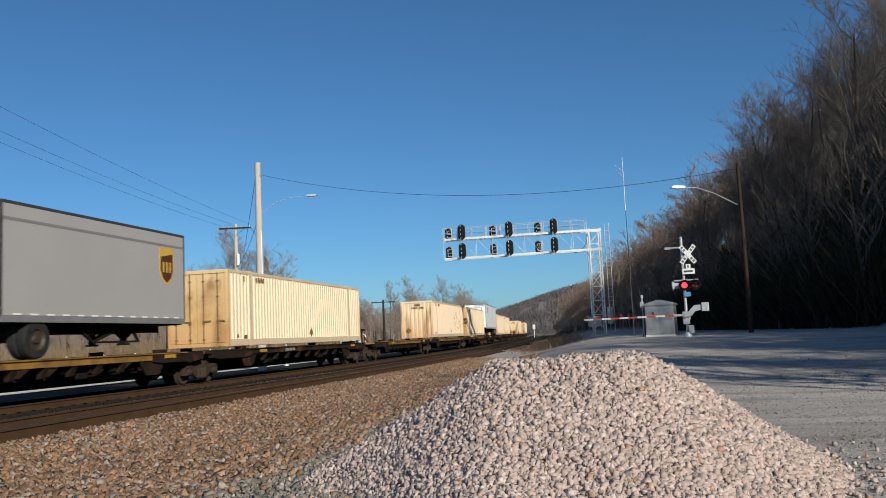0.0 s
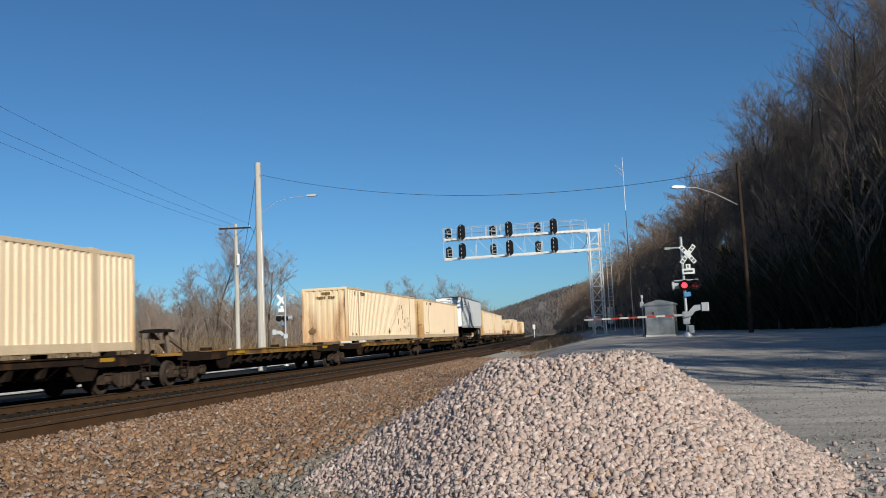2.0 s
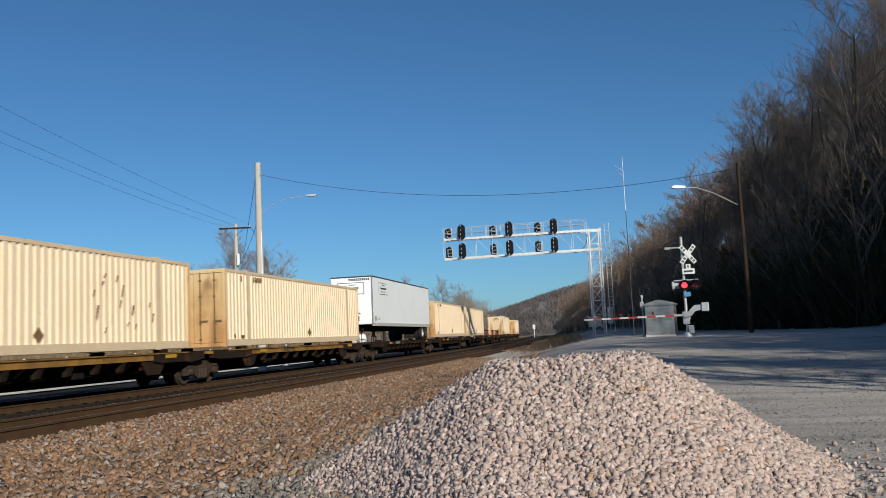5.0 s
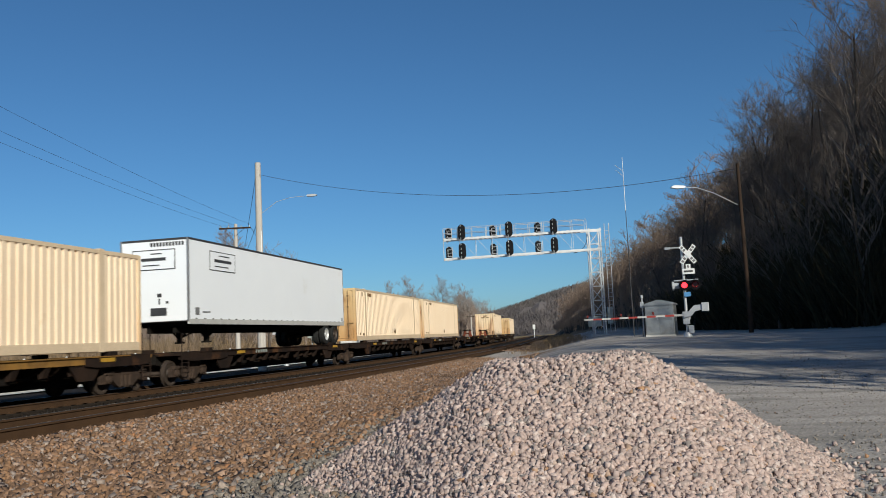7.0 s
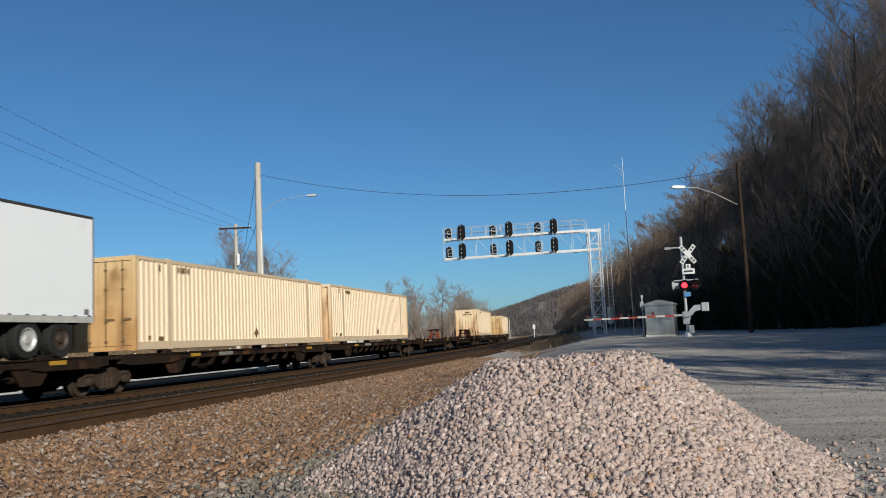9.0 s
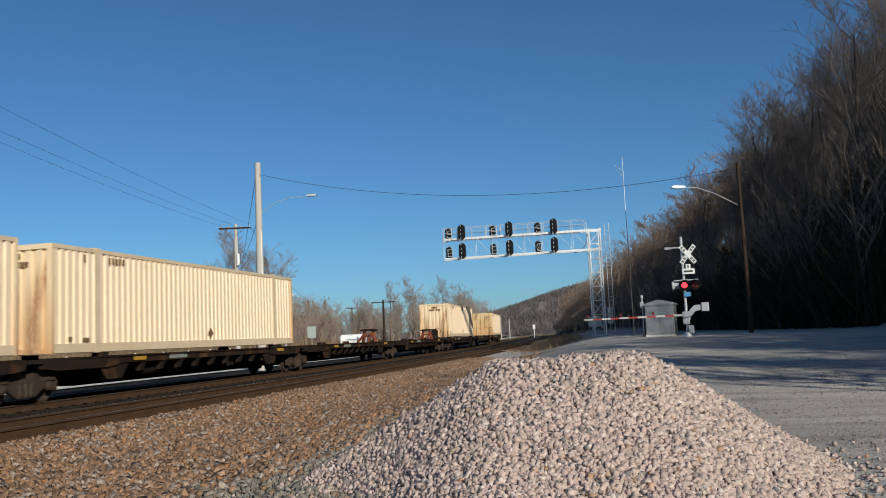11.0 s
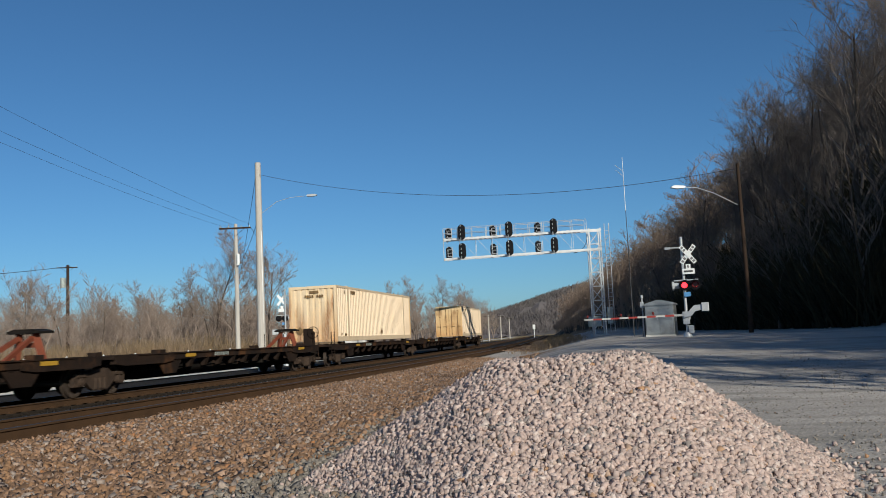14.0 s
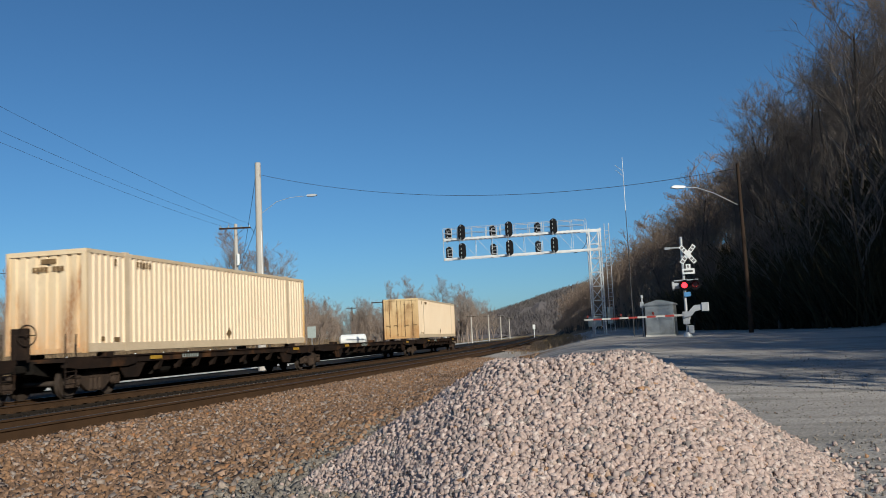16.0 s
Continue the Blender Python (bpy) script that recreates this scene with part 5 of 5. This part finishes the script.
# ---------- trees ----------
def grow(seed, tall, spread, levels=4, twig=0.012):
    """Trunk and branch geometry of a leafless tree, as two vertex and face lists."""
    rg = random.Random(seed)
    sets = ([], []), ([], [])

    def tube(dst, pts, rads, n):
        v, f = dst
        base = len(v)
        for k, (p, r) in enumerate(zip(pts, rads)):
            d = (pts[min(k + 1, len(pts) - 1)] - pts[max(k - 1, 0)]).normalized()
            q = d.to_track_quat("Z", "Y")
            for i in range(n):
                a = 6.28318 * i / n
                v.append(tuple(p + q @ Vector((r * math.cos(a), r * math.sin(a), 0))))
            if k:
                for i in range(n):
                    b0 = base + (k - 1) * n
                    f.append((b0 + i, b0 + (i + 1) % n, b0 + n + (i + 1) % n, b0 + n + i))

    def limb(p, d, length, r, level):
        segs = (7, 5, 4, 2, 1)[level]
        pts, rads, dirs = [p.copy()], [r], [d.copy()]
        for k in range(segs):
            wob = (0.09, 0.15, 0.17, 0.2, 0.2)[level]
            d = (d + Vector((rg.gauss(0, wob), rg.gauss(0, wob), rg.gauss(0.05, wob * 0.6)))).normalized()
            p = p + d * (length / segs)
            pts.append(p.copy())
            rads.append(max(twig * 0.6, r * (1 - 0.78 * (k + 1) / segs)))
            dirs.append(d.copy())
        tube(sets[0] if level == 0 else sets[1], pts, rads, (8, 5, 4, 3, 3)[level])
        if level >= levels:
            return
        count = (rg.randint(9, 12), rg.randint(5, 7), rg.randint(4, 5), rg.randint(3, 5))[level]
        for c in range(count):
            f = (0.28 + 0.72 * (c + rg.random()) / count) if level == 0 else rg.uniform(0.2, 1.0)
            k = min(int(f * segs), segs - 1)
            q = pts[k].lerp(pts[k + 1], f * segs - k)
            a = rg.uniform(0, 6.283)
            side = Vector((math.cos(a), math.sin(a), 0))
            up = rg.uniform(0.35, 1.1) if level == 0 else rg.uniform(0.0, 0.8)
            nd = (dirs[k] * 0.55 + side * spread + Vector((0, 0, up * 0.6))).normalized()
            limb(q, nd, length * (0.42, 0.5, 0.55, 0.6)[level] * rg.uniform(0.7, 1.15) * (1.15 - 0.5 * f if level == 0 else 1), max(twig, rads[k] * 0.55), level + 1)

    limb(Vector((0, 0, -0.3)), Vector((0, 0, 1)), tall, tall * 0.016, 0)
    return sets


def tree_kind(seed, tall, spread, bark, twigs, label, group, levels=4, twig=0.014):
    (tv, tf), (bv, bf) = grow(seed, tall, spread, levels, twig)
    t = thing("bare_tree", label, "tree", group)
    raw("trunk", tv, tf, bark, t, True)
    raw("crown", bv, bf, twigs, t, True)
    return t


def place_tree(src, x, y, sc, rz, used):
    z = height(x, y)
    if id(src) not in used:
        used.add(id(src))
        o = src
    else:
        o = copy_thing(src, pose(0, 0, 0))
    o.matrix_basis = Matrix.LocRotScale((x, y, z), Euler((0, 0, rz)), (sc, sc, sc * random.uniform(0.92, 1.1)))
    return o


def wood(name, spots, seeds, tall, spread, twig, material, label):
    """Many simple bare trees joined into one stand."""
    protos = []
    for sd in seeds:
        (tv, tf), (bv, bf) = grow(sd, tall, spread, 3, twig)
        n = len(tv)
        protos.append((np.array(tv + bv), np.array(tf + [tuple(i + n for i in q) for q in bf])))
    vs, fs, base = [], [], 0
    for k, (x, y, sc, rz) in enumerate(spots):
        v, f = protos[k % len(protos)]
        c, s = math.cos(rz), math.sin(rz)
        vs.append(np.stack([(v[:, 0] * c - v[:, 1] * s) * sc + x, (v[:, 0] * s + v[:, 1] * c) * sc + y, v[:, 2] * sc + height(x, y)], 1))
        fs.append(f + base)
        base += len(v)
    ob = raw(name, np.concatenate(vs).tolist(), np.concatenate(fs).tolist(), material)
    return tagged(ob, label, "trees", kind="stuff")


used = set()
hill = [tree_kind(11 + i, 13.0, 0.62, BARK, BARK_PALE, "tall bare brown tree on the wooded hillside", "hillside trees", 4, 0.0105) for i in range(6)]
rt = random.Random(21)
far_spots = []
for y in np.arange(42, 345, 3.5):
    for d in np.arange(1.5, 30, 3.4 if y < 90 else 4.4):
        x, yy = foot(y) + d + rt.uniform(-1.6, 1.6), y + rt.uniform(-1.6, 1.6)
        if x > 0.34 * yy + 5 or x < -4 and yy < 90:
            continue
        sc = rt.uniform(0.62, 1.05) * (0.6 if d < 3 else 1.0) * (1.1 if yy < 60 else 1.0) * (0.85 if yy > 110 else 1) * (0.8 if yy > 190 else 1)
        if yy < 98 and d < 24:
            place_tree(rt.choice(hill), x, yy, sc, rt.uniform(0, 6.28), used)
        else:
            far_spots.append((x, yy, sc * 1.05, rt.uniform(0, 6.28)))
wood("far_hillside_wood", far_spots, (71, 72, 73, 74, 75), 13.0, 0.8, 0.03, FAR_TWIG, "bare brown wood on the hillside further off")
# the wood goes on to the right of the lot and shades it
spots = []
for y in np.arange(-34, 40, 3.6):
    for d in np.arange(-9.0, 24, 3.6):
        x, yy = foot(y) + d + rt.uniform(-1.5, 1.5), y + rt.uniform(-1.7, 1.7)
        if x < 0.36 * max(yy, 0) + 4.5 or x < 10.5 or yy < 4 and x < 27 or yy > 17 and x < 24.5:
            continue
        spots.append((x, yy, rt.uniform(0.7, 1.0), rt.uniform(0, 6.28)))
wood("near_hillside_wood", spots, (81, 82, 83), 13.0, 0.8, 0.045, BARK, "bare brown wood beside the gravel lot")

low = [tree_kind(41 + i, 9.0, 0.62, BARK, THICKET, "bare grey-brown tree in the thicket beyond the tracks", "thicket trees", 4, 0.013) for i in range(4)]
spots = []
for k in range(900):
    y = 66 + 150 * rt.random()
    x = -34 - 0.03 * (y - 62) - rt.random() ** 1.2 * 90 - (18 if y < 72 else 0)
    if x > -0.2 * y - 22 or x < -0.9 * y - 5:
        continue
    sc = rt.uniform(0.5, 0.95) * (0.75 if x > -45 else 1)
    if k % 14 == 0:
        place_tree(rt.choice(low), x, y, sc, rt.uniform(0, 6.28), used)
    else:
        spots.append((x, y, sc, rt.uniform(0, 6.28)))
for k in range(110):
    y = 175 + 95 * rt.random()
    x = line_x(y) - 9 - rt.random() * 0.15 * y
    spots.append((x, y, rt.uniform(0.6, 1.15), rt.uniform(0, 6.28)))
wood("thicket_wood", spots, (91, 92, 93, 94), 9.0, 0.62, 0.019, THICKET, "tangled bare grey-brown trees beyond the tracks")
# the larger tree behind the two poles, and clumps near the far end of the train
place_tree(low[1], -39.5, 78.5, 1.25, 0.4, used)
place_tree(low[2], -36.0, 80.0, 1.1, 2.4, used)
place_tree(low[3], -42.5, 80.0, 1.15, 4.4, used)
for x, y, sc in ((-52, 200, 1.5), (-47, 205, 1.4), (-57, 195, 1.3), (-44, 215, 1.3), (-62, 188, 1.2), (-70, 185, 1.2)):
    place_tree(low[int(-x) % 4], x, y, sc, x, used)


def blades(name, pts, h, w, material, label, n=7):
    """Clumps of thin upright stems."""
    rg = random.Random(len(pts))
    v, f = [], []
    for x, y, z in pts:
        for _ in range(n):
            a, l = rg.uniform(0, 6.283), rg.uniform(0.3, 1.0) * h
            bx, by = x + rg.gauss(0, 0.3), y + rg.gauss(0, 0.3)
            tx, ty = bx + rg.gauss(0, 0.38) * l, by + rg.gauss(0, 0.38) * l
            dx, dy = w * math.cos(a), w * math.sin(a)
            b = len(v)
            v += [(bx - dx, by - dy, z - 0.1), (bx + dx, by + dy, z - 0.1), (tx + dx * 0.25, ty + dy * 0.25, z + l), (tx - dx * 0.25, ty - dy * 0.25, z + l)]
            f.append((b, b + 1, b + 2, b + 3))
    return tagged(raw(name, v, f, material), label, "brush", kind="stuff")


pts = []
for _ in range(12000):
    y = 58 + 150 * rt.random() ** 1.3
    x = -28 - 0.06 * y - rt.random() ** 1.2 * 60
    if x > -0.22 * y - 20:
        continue
    pts.append((x, y, height(x, y)))
blades("thicket", pts, 3.2, 0.022, BRUSH, "dense dry brown brush beyond the tracks", 9)
pts = []
for _ in range(4500):
    y = 42 + 62 * rt.random()
    d = rt.random() ** 1.5 * 24 + 0.6
    x = foot(y) + d
    if x > 0.36 * y + 6:
        continue
    pts.append((x, y, height(x, y)))
blades("undergrowth", pts, 4.2, 0.06, SHADE_UNDERGROWTH, "tangled undergrowth at the foot of the hillside, coloured dark as shade", 10)
pts = []
for _ in range(900):
    y = 60 + 240 * rt.random()
    x = line_x(y) + rt.uniform(7.5, 13)
    if x > foot(y) + 1:
        continue
    pts.append((x, y, height(x, y)))
blades("dry_grass", pts, 0.45, 0.02, BRUSH, "tufts of dry tan grass beside the far track", 6)

# ---------- distance ----------
rv, rf = [], []
NX, NY = 150, 26
for j in range(NY + 1):
    for i in range(NX + 1):
        x = -420 + 900 * i / NX
        y = 560 + 420 * j / NY
        crest = 4 + 46 * step(-235, -10, x) + 5 * noise.noise((x * 0.01, 2.0, 0))
        z = crest * step(0, 0.75, j / NY) * (1 - 0.2 * step(0.8, 1, j / NY)) - 1.5
        z += step(-240, -190, x) * (5.5 * noise.noise((x * 0.03, y * 0.03, 9)) + 3.0 * noise.noise((x * 0.12, y * 0.12, 0)) + 2.2 * noise.noise((x * 0.35, y * 0.35, 4)))
        rv.append((x, y, z))
for j in range(NY):
    for i in range(NX):
        a = j * (NX + 1) + i
        rf.append((a, a + 1, a + NX + 2, a + NX + 1))
tagged(raw("far_ridge", rv, rf, RIDGE), "distant ridge covered in bare brown forest", "hill", kind="structure")
fp = []
for _ in range(60000):
    x, j = -210 + 420 * rt.random(), 0.12 + 0.88 * rt.random()
    y = 560 + 420 * j * 0.8
    crest = 4 + 46 * step(-235, -10, x) + 5 * noise.noise((x * 0.01, 2.0, 0))
    fp.append((x, y, crest * step(0, 0.75, j * 0.8) - 1.5))
blades("far_forest", fp, 5.0, 0.45, RIDGE, "bare forest on the distant ridge", 1)


# ---------- what moves ----------
def motions():
    for ob, u0, u1, base in MOVERS:
        walk(ob, [(k * 0.5, ride(u0, u1, base, k * 0.5)) for k in range(33)])
    for w in WHEELS:
        y, z = w.location.y, w.location.z
        walk(w, [(k / 30, pose(0, y, z, math.degrees(travelled(k / 30) / 0.42) % 360)) for k in range(481)])
    for lens, phase in FLASHERS:
        # each lens is a two-faced disc that turns over: lit face or dull face to the road
        rows, on = [(0.0, 0.0 if phase == 0 else 180.0)], phase == 0
        t, turn = 0.3, rows[0][1]
        while t < 16.0:
            rows.append((t - 0.0333, turn))
            rows += [(t - 0.0333 + 0.0334 * k, turn + 60 * k) for k in (1, 2, 3)]
            turn += 180
            t += 0.5
        rows.append((16.0, turn))
        base = lens.matrix_basis.copy()
        walk(lens, [(a, base @ pose(0, 0, 0, 0, 0, b)) for a, b in rows])


motions()
